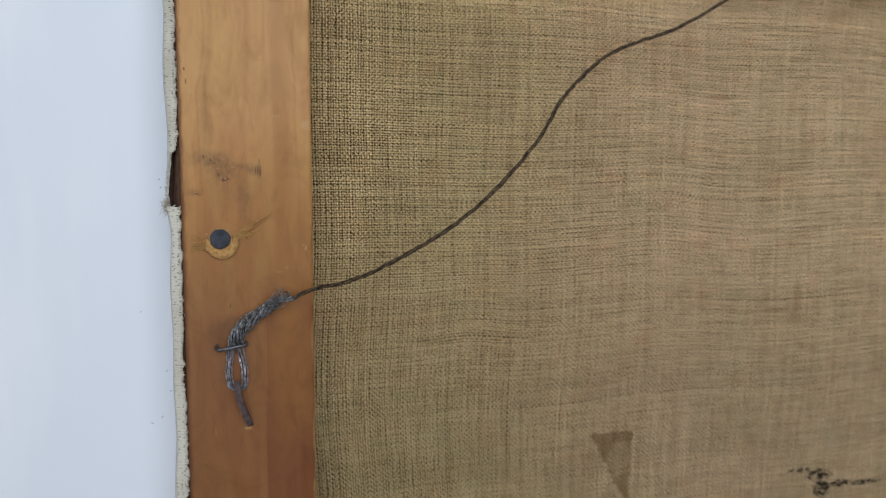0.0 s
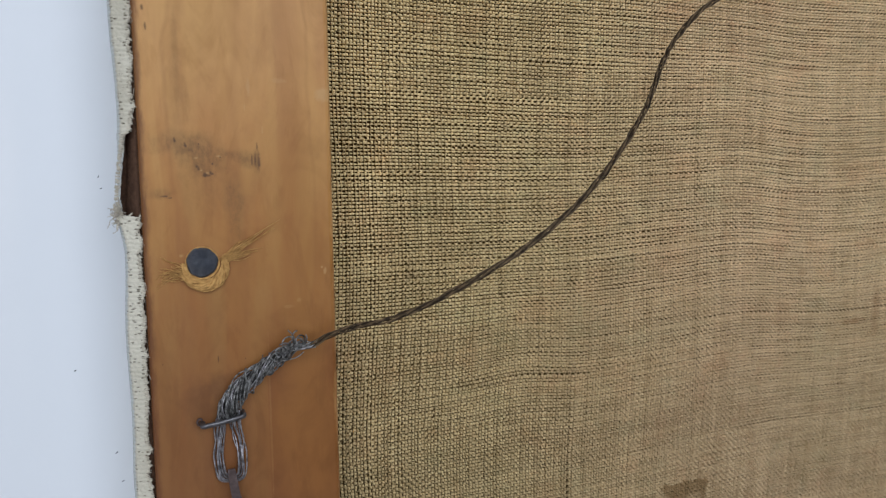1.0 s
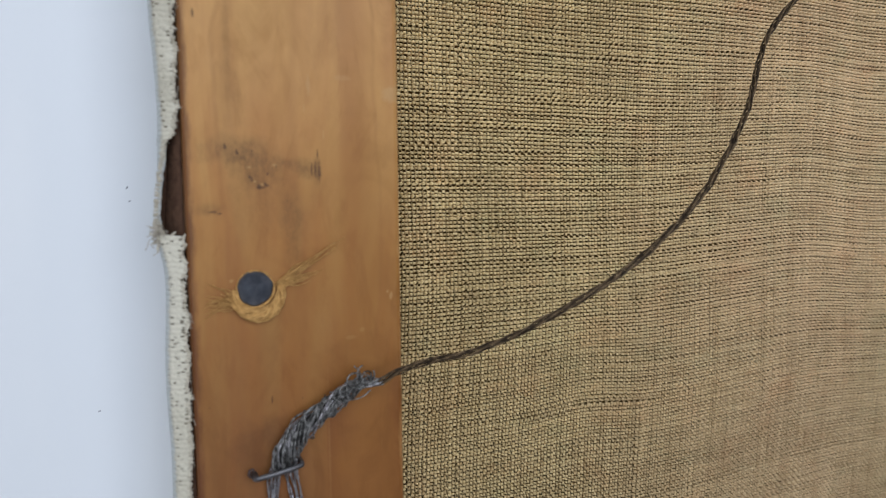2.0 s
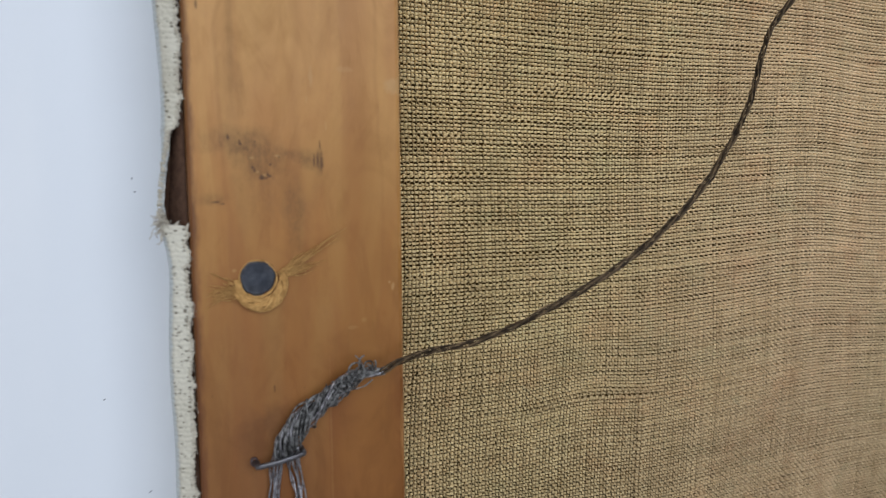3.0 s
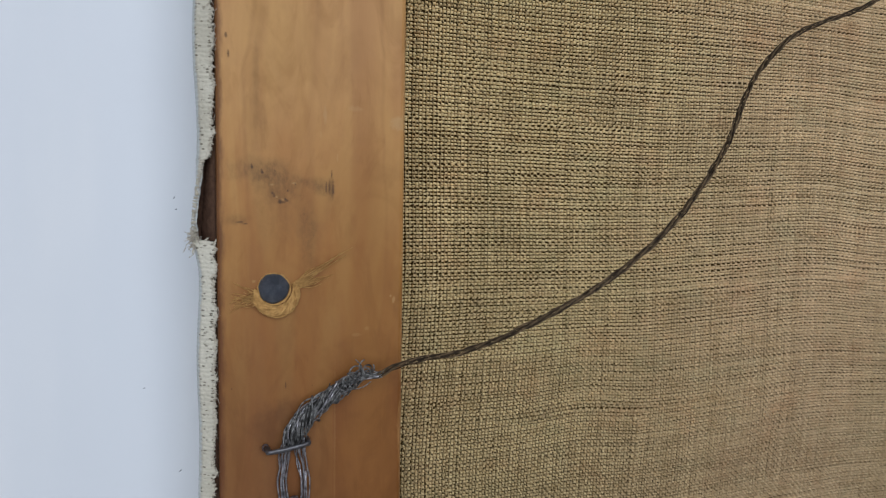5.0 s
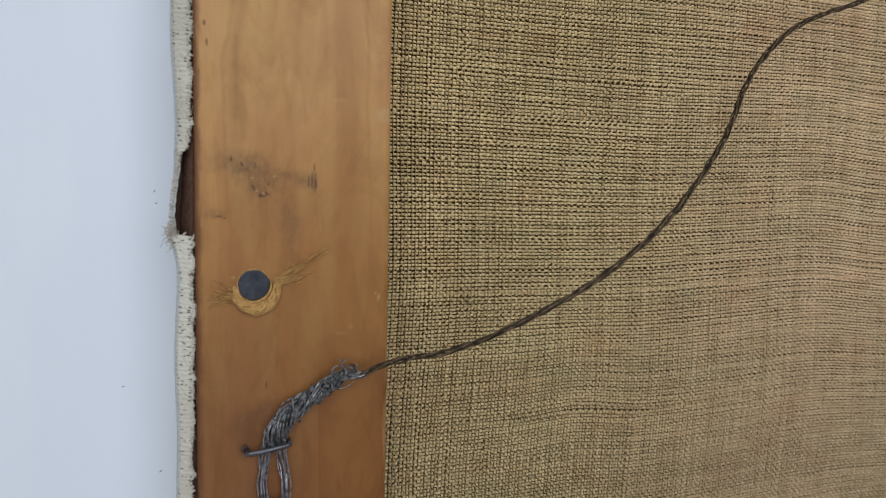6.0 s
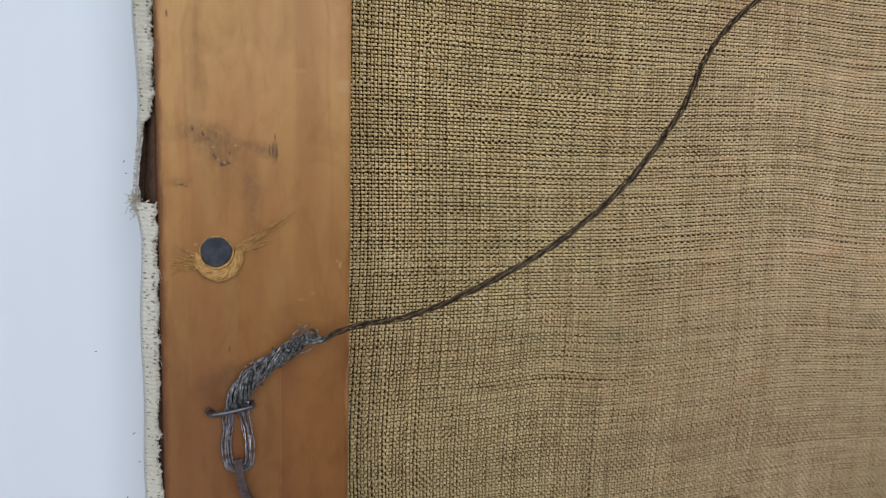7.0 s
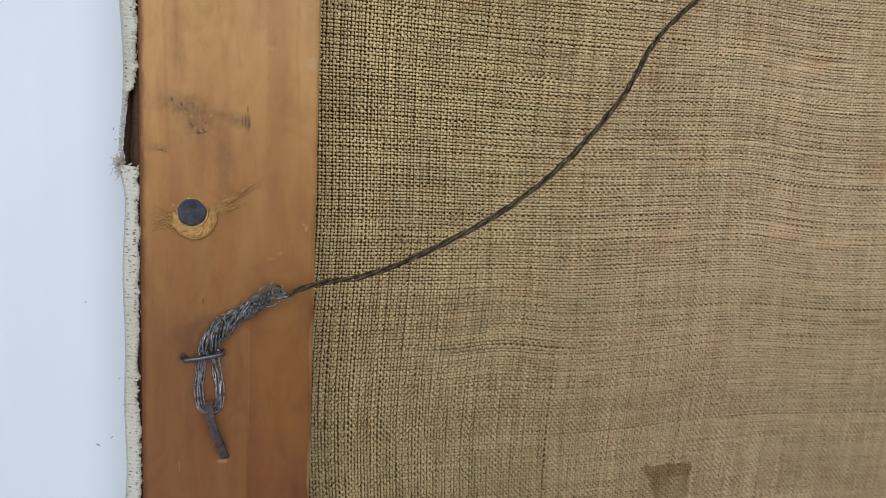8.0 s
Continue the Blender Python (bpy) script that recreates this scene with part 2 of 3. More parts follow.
    colour = n.mix(n.math("MULTIPLY", inside, n.span(core, 0.0, 1.0, 0.72, 0.3)), colour, (0.24, 0.14, 0.055))
    ink = n.noise(n.mm, 0.45, 4.0, 0.7)
    for x, y, rx, ry, lean in ((286.0, -123.2, 6.5, 1.3, 0), (297.0, -127.0, 7.0, 3.2, 0), (299.0, -134.5, 4.5, 5.5, 0), (310.0, -132.4, 5.5, 1.8, 0), (326.0, -133.6, 9.0, 1.3, 0)):
        blot = n.math("MULTIPLY", n.spot(x, y, rx, ry, 0.7, 0.35, 0.2), n.span(ink, 0.40, 0.52))
        colour = n.mix(n.math("MULTIPLY", blot, 0.95), colour, (0.018, 0.012, 0.008))
    n.bump(hair, 0.5, 0.0003)
    return n.done(colour, 0.88, 0.0, 0.15)


def plain_material(name, colour, second, scale, rough, metal=0.0, specular=0.5, bump=0.0):
    n = Nodes(name)
    coarse, grain = n.noise(n.mm, scale, 4.0), n.noise(n.mm, scale * 9.0, 3.0)
    out = n.mix(n.span(coarse, 0.35, 0.68), colour, second)
    out = n.mix(n.span(grain, 0.4, 0.75, 0.0, 0.4), out, second)
    if bump:
        n.bump(n.math("ADD", coarse, grain), 0.5, bump)
    return n.done(out, n.span(coarse, 0.3, 0.7, rough, min(1.0, rough + 0.14)), metal, specular)


def fold_material():
    """Off-white primed canvas with rows of dark gaps in the weave."""
    n = Nodes("primed_canvas")
    v = n.add("ShaderNodeTexVoronoi")
    v.feature = "F1"
    n.link(n.stretch(0.6, 1.5, 0.6), v.inputs["Vector"])
    v.inputs["Scale"].default_value, v.inputs["Randomness"].default_value = 1.0, 0.6
    dirt = n.noise(n.stretch(0.06, 0.04, 0.06), 1.0, 4.0)
    fleck = n.noise(n.mm, 0.9, 3.0)
    dots = n.math("MULTIPLY", n.span(v.outputs["Distance"], 0.16, 0.36, 1.0, 0.0), n.span(fleck, 0.3, 0.44))
    colour = n.mix(n.span(dirt, 0.4, 0.7), (0.66, 0.62, 0.51), (0.53, 0.49, 0.39))
    # smooth primed side, with the cool grey of its shade put into the colour
    side = n.span(n.math("ADD", n.axis(2), n.math("MULTIPLY", n.noise(n.mm, 0.5, 2.0), 1.6)), 25.5, 26.5, 1.0, 0.0)
    colour = n.mix(side, colour, (0.58, 0.60, 0.58))
    dots = n.math("MULTIPLY", dots, n.math("SUBTRACT", 1.0, n.math("MULTIPLY", side, 0.85)))
    colour = n.mix(n.math("MULTIPLY", dots, 0.9), colour, (0.10, 0.075, 0.045))
    rib = n.math("SINE", n.math("ADD", n.math("MULTIPLY", n.axis(1), 5.6), n.math("MULTIPLY", fleck, 7.0)))
    colour = n.mix(n.span(rib, -1.0, 0.2, 0.12, 0.0), colour, (0.22, 0.19, 0.14))
    n.bump(n.math("SUBTRACT", n.math("ADD", n.noise(n.mm, 1.3, 3.0), n.math("MULTIPLY", rib, 0.1)), dots), 0.5, 0.0005)
    return n.done(colour, 0.85, 0.0, 0.2)


def table_material():
    n = Nodes("white_laminate")
    soft, fine = n.noise(n.stretch(0.022, 0.004, 0.01), 1.0, 3.0), n.noise(n.mm, 0.8, 3.0)
    colour = n.mix(n.span(soft, 0.35, 0.65), (0.82, 0.825, 0.83), (0.73, 0.755, 0.785))
    colour = n.mix(n.span(fine, 0.62, 0.8, 0.0, 0.15), colour, (0.66, 0.67, 0.69))
    return n.done(colour, 0.55, 0.0, 0.35)


WOOD = wood_material()
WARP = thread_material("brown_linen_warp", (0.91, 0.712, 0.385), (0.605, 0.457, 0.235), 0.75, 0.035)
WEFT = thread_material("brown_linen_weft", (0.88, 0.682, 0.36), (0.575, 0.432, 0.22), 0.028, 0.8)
GROUND = plain_material("dark_canvas_ground", (0.105, 0.067, 0.025), (0.07, 0.044, 0.017), 0.15, 0.9, specular=0.1)
FOLD = fold_material()
NUB = plain_material("cut_canvas_thread", (0.66, 0.61, 0.50), (0.46, 0.41, 0.32), 0.8, 0.9, specular=0.1, bump=0.0003)
FIBRE = plain_material("pale_canvas_fibre", (0.56, 0.50, 0.42), (0.36, 0.31, 0.25), 0.6, 0.9, specular=0.1)
# linen inside the fold, the shade of the gap put into its brown
SHADED_LINEN = plain_material("shaded_brown_linen", (0.12, 0.066, 0.042), (0.075, 0.04, 0.026), 0.7, 0.9, specular=0.1, bump=0.0004)
TWINE = plain_material("straw_twine", (0.62, 0.365, 0.13), (0.40, 0.215, 0.07), 0.7, 0.8, specular=0.2)
STEEL = plain_material("dull_zinc_wire", (0.29, 0.285, 0.275), (0.045, 0.043, 0.04), 0.9, 0.42, 0.62)
BROWN_STEEL = plain_material("tarnished_picture_wire", (0.175, 0.115, 0.06), (0.04, 0.026, 0.014), 0.5, 0.55, 0.05, 0.25)
NAIL = plain_material("blued_steel_head", (0.14, 0.152, 0.18), (0.085, 0.093, 0.112), 0.5, 0.3, 0.75, bump=0.002)
STAPLE = plain_material("grey_steel_staple", (0.17, 0.17, 0.18), (0.10, 0.09, 0.09), 0.6, 0.4, 0.7)
DARK_WIRE = plain_material("dark_picture_wire", (0.068, 0.044, 0.024), (0.022, 0.015, 0.009), 0.5, 0.6, 0.05, 0.2)
LOOP = plain_material("bright_zinc_loop", (0.50, 0.48, 0.50), (0.13, 0.12, 0.125), 0.8, 0.3, 0.7)
CORE = plain_material("braid_shade", (0.035, 0.033, 0.03), (0.02, 0.018, 0.016), 0.5, 0.6, 0.2)
RUST = plain_material("rusty_brown_iron", (0.12, 0.085, 0.08), (0.06, 0.038, 0.034), 0.5, 0.55, 0.4, bump=0.0003)
TABLE_TOP = table_material()
SPECK = plain_material("dark_dust", (0.16, 0.17, 0.20), (0.10, 0.10, 0.12), 1.0, 0.9)
PAINT = plain_material("white_wall_paint", (0.78, 0.78, 0.77), (0.74, 0.74, 0.73), 0.01, 0.8, specular=0.2)
FLOOR = plain_material("grey_floor", (0.32, 0.31, 0.30), (0.26, 0.25, 0.24), 0.006, 0.6)

# ---- building helpers ----


def thing(name, x, y, z, label, category, group=""):
    """An Empty at a thing's base, in millimetres."""
    return stand(name, Vector(place(x, y, z)), label, category, group)


def stand(name, at, label, category, group=""):
    ob = new(name)
    ob.empty_display_size = 0.01
    ob.location = at
    return tagged(ob, label, category, group)


def mesh_part(name, verts, faces, material, parent, label="", smooth=True, base=None):
    """Vertices in millimetres, as place() takes them, linked as one mesh under its thing."""
    me = bpy.data.meshes.new(name)
    at = np.array(parent.matrix_world.translation if base is None else base)
    co = np.asarray(verts, float) * MM + np.array((0, 0, TABLE + DEPTH * MM)) - at
    me.from_pydata(co.tolist(), [], [list(f) for f in faces])
    me.polygons.foreach_set("use_smooth", [smooth] * len(me.polygons))
    me.materials.append(material)
    me.update()
    ob = new(name, me)
    ob.parent = parent
    return tagged(ob, label)


def curve_points(points, steps=8):
    """A smooth line through the points (Catmull-Rom)."""
    p = np.asarray(points, float)
    q = np.vstack([2 * p[0] - p[1], p, 2 * p[-1] - p[-2]])
    out = []
    for k in range(1, len(q) - 2):
        a, b, c, e = q[k - 1:k + 3]
        for u in np.linspace(0, 1, steps, endpoint=False):
            out.append(0.5 * (2 * b + (c - a) * u + (2 * a - 5 * b + 4 * c - e) * u * u + (3 * b - a - 3 * c + e) * u ** 3))
    return np.array(out + [p[-1]])


def axes_along(path):
    """Tangent, side and normal at each point of a line, turning as little as can be."""
    tangent = np.gradient(path, axis=0)
    tangent /= np.linalg.norm(tangent, axis=1)[:, None] + 1e-12
    side = np.cross(tangent[0], (0.0, 0.0, 1.0))
    if np.linalg.norm(side) < 1e-3:
        side = np.array((1.0, 0.0, 0.0))
    sides = []
    for t in tangent:
        side = side - (side @ t) * t
        side = side / np.linalg.norm(side)
        sides.append(side)
    sides = np.array(sides)
    return tangent, sides, np.cross(sides, tangent)


def tube(path, radius, sides=6, flat=1.0, shift=0, corner=0.0):
    """Vertices and faces of a closed round rod along a line. radius: a number or one a point."""
    path = np.asarray(path, float)
    _, side, normal = axes_along(path)
    r = np.broadcast_to(np.asarray(radius, float), (len(path),))[:, None, None]
    turn = corner + np.linspace(0, 2 * np.pi, sides, endpoint=False)
    ring = np.cos(turn)[None, :, None] * side[:, None] + flat * np.sin(turn)[None, :, None] * normal[:, None]
    verts = (path[:, None] + r * ring).reshape(-1, 3)
    faces = []
    for i in range(len(path) - 1):
        for k in range(sides):
            a, b = i * sides + k, i * sides + (k + 1) % sides
            faces.append((a + shift, a + sides + shift, b + sides + shift, b + shift))
    faces.append(tuple(k + shift for k in range(sides)))
    faces.append(tuple((len(path) - 1) * sides + k + shift for k in reversed(range(sides))))
    return verts, faces


def tubes(lines, radius, sides=5):
    verts, faces, shift = [], [], 0
    for line in lines:
        v, f = tube(line, radius, sides, shift=shift)
        verts.append(v)
        faces += f
        shift += len(v)
    return np.vstack(verts), faces


def box_part(name, low, high, material, parent, label="", bevel=0.0):
    """A box between two corners in millimetres with rounded edges."""
    bm = bmesh.new()
    bmesh.ops.create_cube(bm, size=1.0)
    low, high = np.array(low, float), np.array(high, float)
    at = np.array(parent.matrix_world.translation)
    for v in bm.verts:
        v.co = Vector((low + (np.array(v.co) + 0.5) * (high - low)) * MM + np.array((0, 0, TABLE + DEPTH * MM)) - at)
    if bevel:
        bmesh.ops.bevel(bm, geom=bm.edges[:], offset=bevel * MM, segments=3, profile=0.5, affect="EDGES")
    me = bpy.data.meshes.new(name)
    bm.to_mesh(me)
    bm.free()
    me.materials.append(material)
    ob = new(name, me)
    ob.parent = parent
    return tagged(ob, label)


def wave(x, seed, *periods):
    """A smooth uneven line: a few sines of the given periods."""
    rng = np.random.RandomState(seed)
    return sum(np.sin(2 * np.pi * np.asarray(x) / p + rng.uniform(0, 6.28)) for p in periods) / len(periods)


# ---- the room ----


def room():
    low, high, top, thick = -2.2, 2.6, 2.7, 0.12

    def slab(name, a, b, material, label, category):
        bm = bmesh.new()
        bmesh.ops.create_cube(bm, size=1.0)
        for v in bm.verts:
            v.co = Vector([p + (c + 0.5) * (q - p) for p, q, c in zip(a, b, v.co)])
        me = bpy.data.meshes.new(name)
        bm.to_mesh(me)
        bm.free()
        me.materials.append(material)
        tagged(new(name, me), label, category, kind="structure")

    slab("floor", (low, low, -thick), (high, high, 0), FLOOR, "plain grey floor under the white table", "floor")
    slab("ceiling", (low, low, top), (high, high, top + thick), PAINT, "plain white painted ceiling over the table", "ceiling")
    slab("wall_north", (low - thick, high, 0), (high + thick, high + thick, top), PAINT, "plain white painted wall of the room", "wall")
    slab("wall_south", (low - thick, low - thick, 0), (high + thick, low, top), PAINT, "plain white painted wall of the room", "wall")
    slab("wall_east", (high, low, 0), (high + thick, high, top), PAINT, "plain white painted wall of the room", "wall")
    slab("wall_west", (low - thick, low, 0), (low, high, top), PAINT, "plain white painted wall of the room", "wall")


def work_table():
    table = stand("table", Vector((0.2, 0.0, 0.0)), "white table with a smooth matt top under the painting", "table")
    floor_z = -DEPTH - TABLE / MM
    bpy.context.view_layer.update()
    box_part("tabletop", (-500, -420, -DEPTH - 30), (900, 420, -DEPTH), TABLE_TOP, table, "smooth matt white tabletop", 2.0)
    for x in (-440, 840):
        for y in (-360, 360):
            box_part("leg", (x - 25, y - 25, floor_z), (x + 25, y + 25, -DEPTH - 30), PAINT, table, "", 2.0)


room()
work_table()

# ---- the painting, lying face down ----
BAR, LEFT, RIGHT, LOW, HIGH = 45.0, 0.0, 396.0, -200.0, 160.0
PITCH_X, PITCH_Y = 1.08, 1.03


def cloth_shift(x, y):
    """How far the threads of the cloth lie off a square grid, and its height."""
    dx = 0.9 * np.sin(y / 31.0 + x / 90.0) + 0.7 * np.sin(y / 17.0 + 1.3 + x / 60.0)
    dy = 1.8 * np.exp(-((x - 205.0) / 22.0) ** 2) * np.cos(y / 60.0) + 1.1 * np.sin(x / 23.0 + y / 55.0) * np.clip((x - 60.0) / 90.0, 0, 1)
    dy = dy + 2.2 * np.exp(-((x - 112.0) / 16.0) ** 2 - ((y + 47.0) / 26.0) ** 2) - 1.5 * np.exp(-((x - 150.0) / 30.0) ** 2 - ((y - 45.0) / 30.0) ** 2)
    # threads pulled apart along a few warp and weft lines
    for at, low, high, gap in ((131.5, -112.0, -47.0, 0.45), (62.0, -60.0, 80.0, 0.25), (98.0, -20.0, 70.0, 0.22), (160.5, -40.0, 60.0, 0.3), (211.0, -90.0, 20.0, 0.25), (246.0, -60.0, 90.0, 0.3)):
        dx = dx + 0.6 * gap * np.tanh((x - at) / 0.5) * np.exp(-((x - at) / 4.0) ** 2) * (0.5 - 0.5 * np.tanh((y - high) / 4.0)) * (0.5 + 0.5 * np.tanh((y - low) / 4.0))
    for at, low, high, gap in ((-47.6, 90.0, 136.0, 1.0), (29.5, 50.0, 95.0, 0.3), (56.0, 70.0, 150.0, 0.35), (-19.0, 60.0, 190.0, 0.25), (-78.0, 120.0, 300.0, 0.3), (13.0, 190.0, 330.0, 0.35), (41.0, 230.0, 330.0, 0.4), (-35.0, 210.0, 300.0, 0.3), (-100.0, 60.0, 160.0, 0.25)):
        dy = dy + 0.6 * gap * np.tanh((y - at) / 0.5) * np.exp(-((y - at) / 4.0) ** 2) * (0.5 - 0.5 * np.tanh((x - high) / 5.0)) * (0.5 + 0.5 * np.tanh((x - low) / 5.0))
    # a crease with a raised lip, and a ridge that runs down from it
    lip = 1.5 * np.exp(-((y + 46.4 - 0.03 * (x - 112.0)) / 1.1) ** 2) * (0.5 + 0.5 * np.tanh((x - 90.0) / 6.0)) * (0.5 - 0.5 * np.tanh((x - 136.0) / 3.0))
    lip = lip + 0.6 * np.exp(-((x - 132.6) / 1.0) ** 2) * (0.5 - 0.5 * np.tanh((y + 48.0) / 3.0)) * (0.5 + 0.5 * np.tanh((y + 112.0) / 9.0))
    z = lip - 25.0 + 0.55 * np.sin(x / 34.0 + y / 70.0) + 0.5 * np.sin(y / 27.0 - x / 80.0) + 0.7 * np.exp(-((x - 205.0) / 14.0) ** 2)
    return dx, dy, z


def threads(along, parent, material, name, label, seed):
    """All threads of one direction, over and under the others. along: 0 across the bar, 1 along it."""
    rng = np.random.RandomState(seed)
    low = np.array((BAR - 4.0, LOW + BAR - 4.0))
    high = np.array((RIGHT - BAR + 4.0, HIGH - BAR + 4.0))
    pitch = np.array((PITCH_X, PITCH_Y))
    count = ((high - low) / pitch).astype(int)
    over, run = 1 - along, along
    lines, steps = count[over], 4 * (count[run] + 2)
    i = np.arange(lines)[:, None]
    j = np.arange(steps)[None, :]
    # a flat float over one thread, a steep dive on both sides and a run under the next
    along_cycle = np.array((0.0, 0.30, 0.37, 0.50, 1.0, 1.50, 1.63, 1.70))
    s = low[run] + (2 * (j // 8) + along_cycle[j % 8] - (i + along) % 2) * pitch[run]
    wander = sum(a * np.sin(2 * np.pi * s / p + rng.uniform(0, 6.28, (lines, 1))) for a, p in ((0.08, 61.0), (0.08, 23.0), (0.06, 9.0)))
    c = low[over] + (i + rng.normal(0, 0.085 if along == 0 else 0.08, (lines, 1)) + wander) * pitch[over]
    # some threads are pulled aside for a stretch and leave a gap
    pull = np.where(rng.rand(lines, 1) < 0.2, rng.choice((-0.17, 0.17), (lines, 1)), 0.0)
    c = c + pitch[over] * pull * np.exp(-((s - rng.uniform(low[run], high[run], (lines, 1))) / rng.uniform(12.0, 45.0, (lines, 1))) ** 2)
    c = c + 0 * s
    s = s + 0 * c
    up = np.array((0.38, 0.24, -0.5, -1.15, -1.0, -1.15, -0.5, 0.24))[j % 8]
    fat = np.clip(rng.normal(1.0, 0.13, (lines, 1)), 0.7, 1.3) * (1 + 0.14 * np.sin(2 * np.pi * s / 37.0 + rng.uniform(0, 6.28, (lines, 1))) + 0.06 * rng.normal(0, 1, s.shape))
    slub = rng.rand(lines, 1) < 0.06
    fat = fat * np.where(slub, 1 + 0.4 * np.exp(-((s - rng.uniform(low[run], high[run], (lines, 1))) / 14.0) ** 2), 1.0)
    # a closer weave away from the bar
    reach = np.clip(((s if along == 0 else c) - 95.0) / 120.0, 0.0, 1.0)
    fat = fat * (1 + 0.15 * reach * reach * (3 - 2 * reach))
    # squeezed where it dives between its neighbours
    squeeze = np.array((1.05, 0.94, 0.42, 0.2, 0.6, 0.2, 0.42, 0.94))
    half = (0.375 if along == 1 else 0.35) * pitch[over] * fat * squeeze[j % 8]
    x, y = (s, c) if along == 0 else (c, s)
    dx, dy, z = cloth_shift(x, y)
    z = z + up + rng.normal(0, 0.04, (lines, 1))
    verts = np.empty((lines, steps, 3, 3))
    for k, (side, lift) in enumerate(((-1, -0.38), (0, 0.16), (1, -0.38))):
        verts[:, :, k, 0] = x + dx + (side * half if along == 1 else 0)
        verts[:, :, k, 1] = y + dy + (side * half if along == 0 else 0)
        verts[:, :, k, 2] = z + lift
    base = (np.arange(lines)[:, None, None] * steps + np.arange(steps - 1)[None, :, None]) * 3 + np.arange(2)[None, None, :]
    quad = [base, base + 1, base + 4, base + 3] if along == 1 else [base, base + 3, base + 4, base + 1]
    faces = np.stack(quad, -1).reshape(-1, 4)
    me = bpy.data.meshes.new(name)
    co = verts.reshape(-1, 3) * MM + np.array((0, 0, DEPTH * MM))
    me.vertices.add(len(co))
    me.vertices.foreach_set("co", co.astype(np.float32).ravel())
    me.loops.add(faces.size)
    me.loops.foreach_set("vertex_index", faces.ravel().astype(np.int32))
    me.polygons.add(len(faces))
    me.polygons.foreach_set("loop_start", np.arange(0, faces.size, 4, dtype=np.int32))
    me.polygons.foreach_set("use_smooth", np.ones(len(faces), bool))
    me.update(calc_edges=True)
    me.materials.append(material)
    ob = new(name, me)
    ob.parent = parent
    return tagged(ob, label, kind="stuff")


def fold_profile(y, v):
    """The tacking edge's cross-section at y: v from 0 at the table to 1 at its ragged top."""
    out = 4.3 + 0.5 * wave(y, 3, 83.0, 37.0) + np.clip(-y - 20.0, 0, 90) * 0.011 + 1.4 * np.exp(-((y - 12.5) / 6.0) ** 2)
    keys = np.array(((0.0, -1.2, -27.9), (0.3, -0.3 * out - 0.6, -18.0), (0.6, -out + 1.5, -8.0), (0.75, -out, -4.4), (0.86, -out + 0.9, -2.2), (1.0, -0.15, -0.8)))
    return np.array((np.interp(v, keys[:, 0], keys[:, 1]), np.interp(v, keys[:, 0], keys[:, 2])))


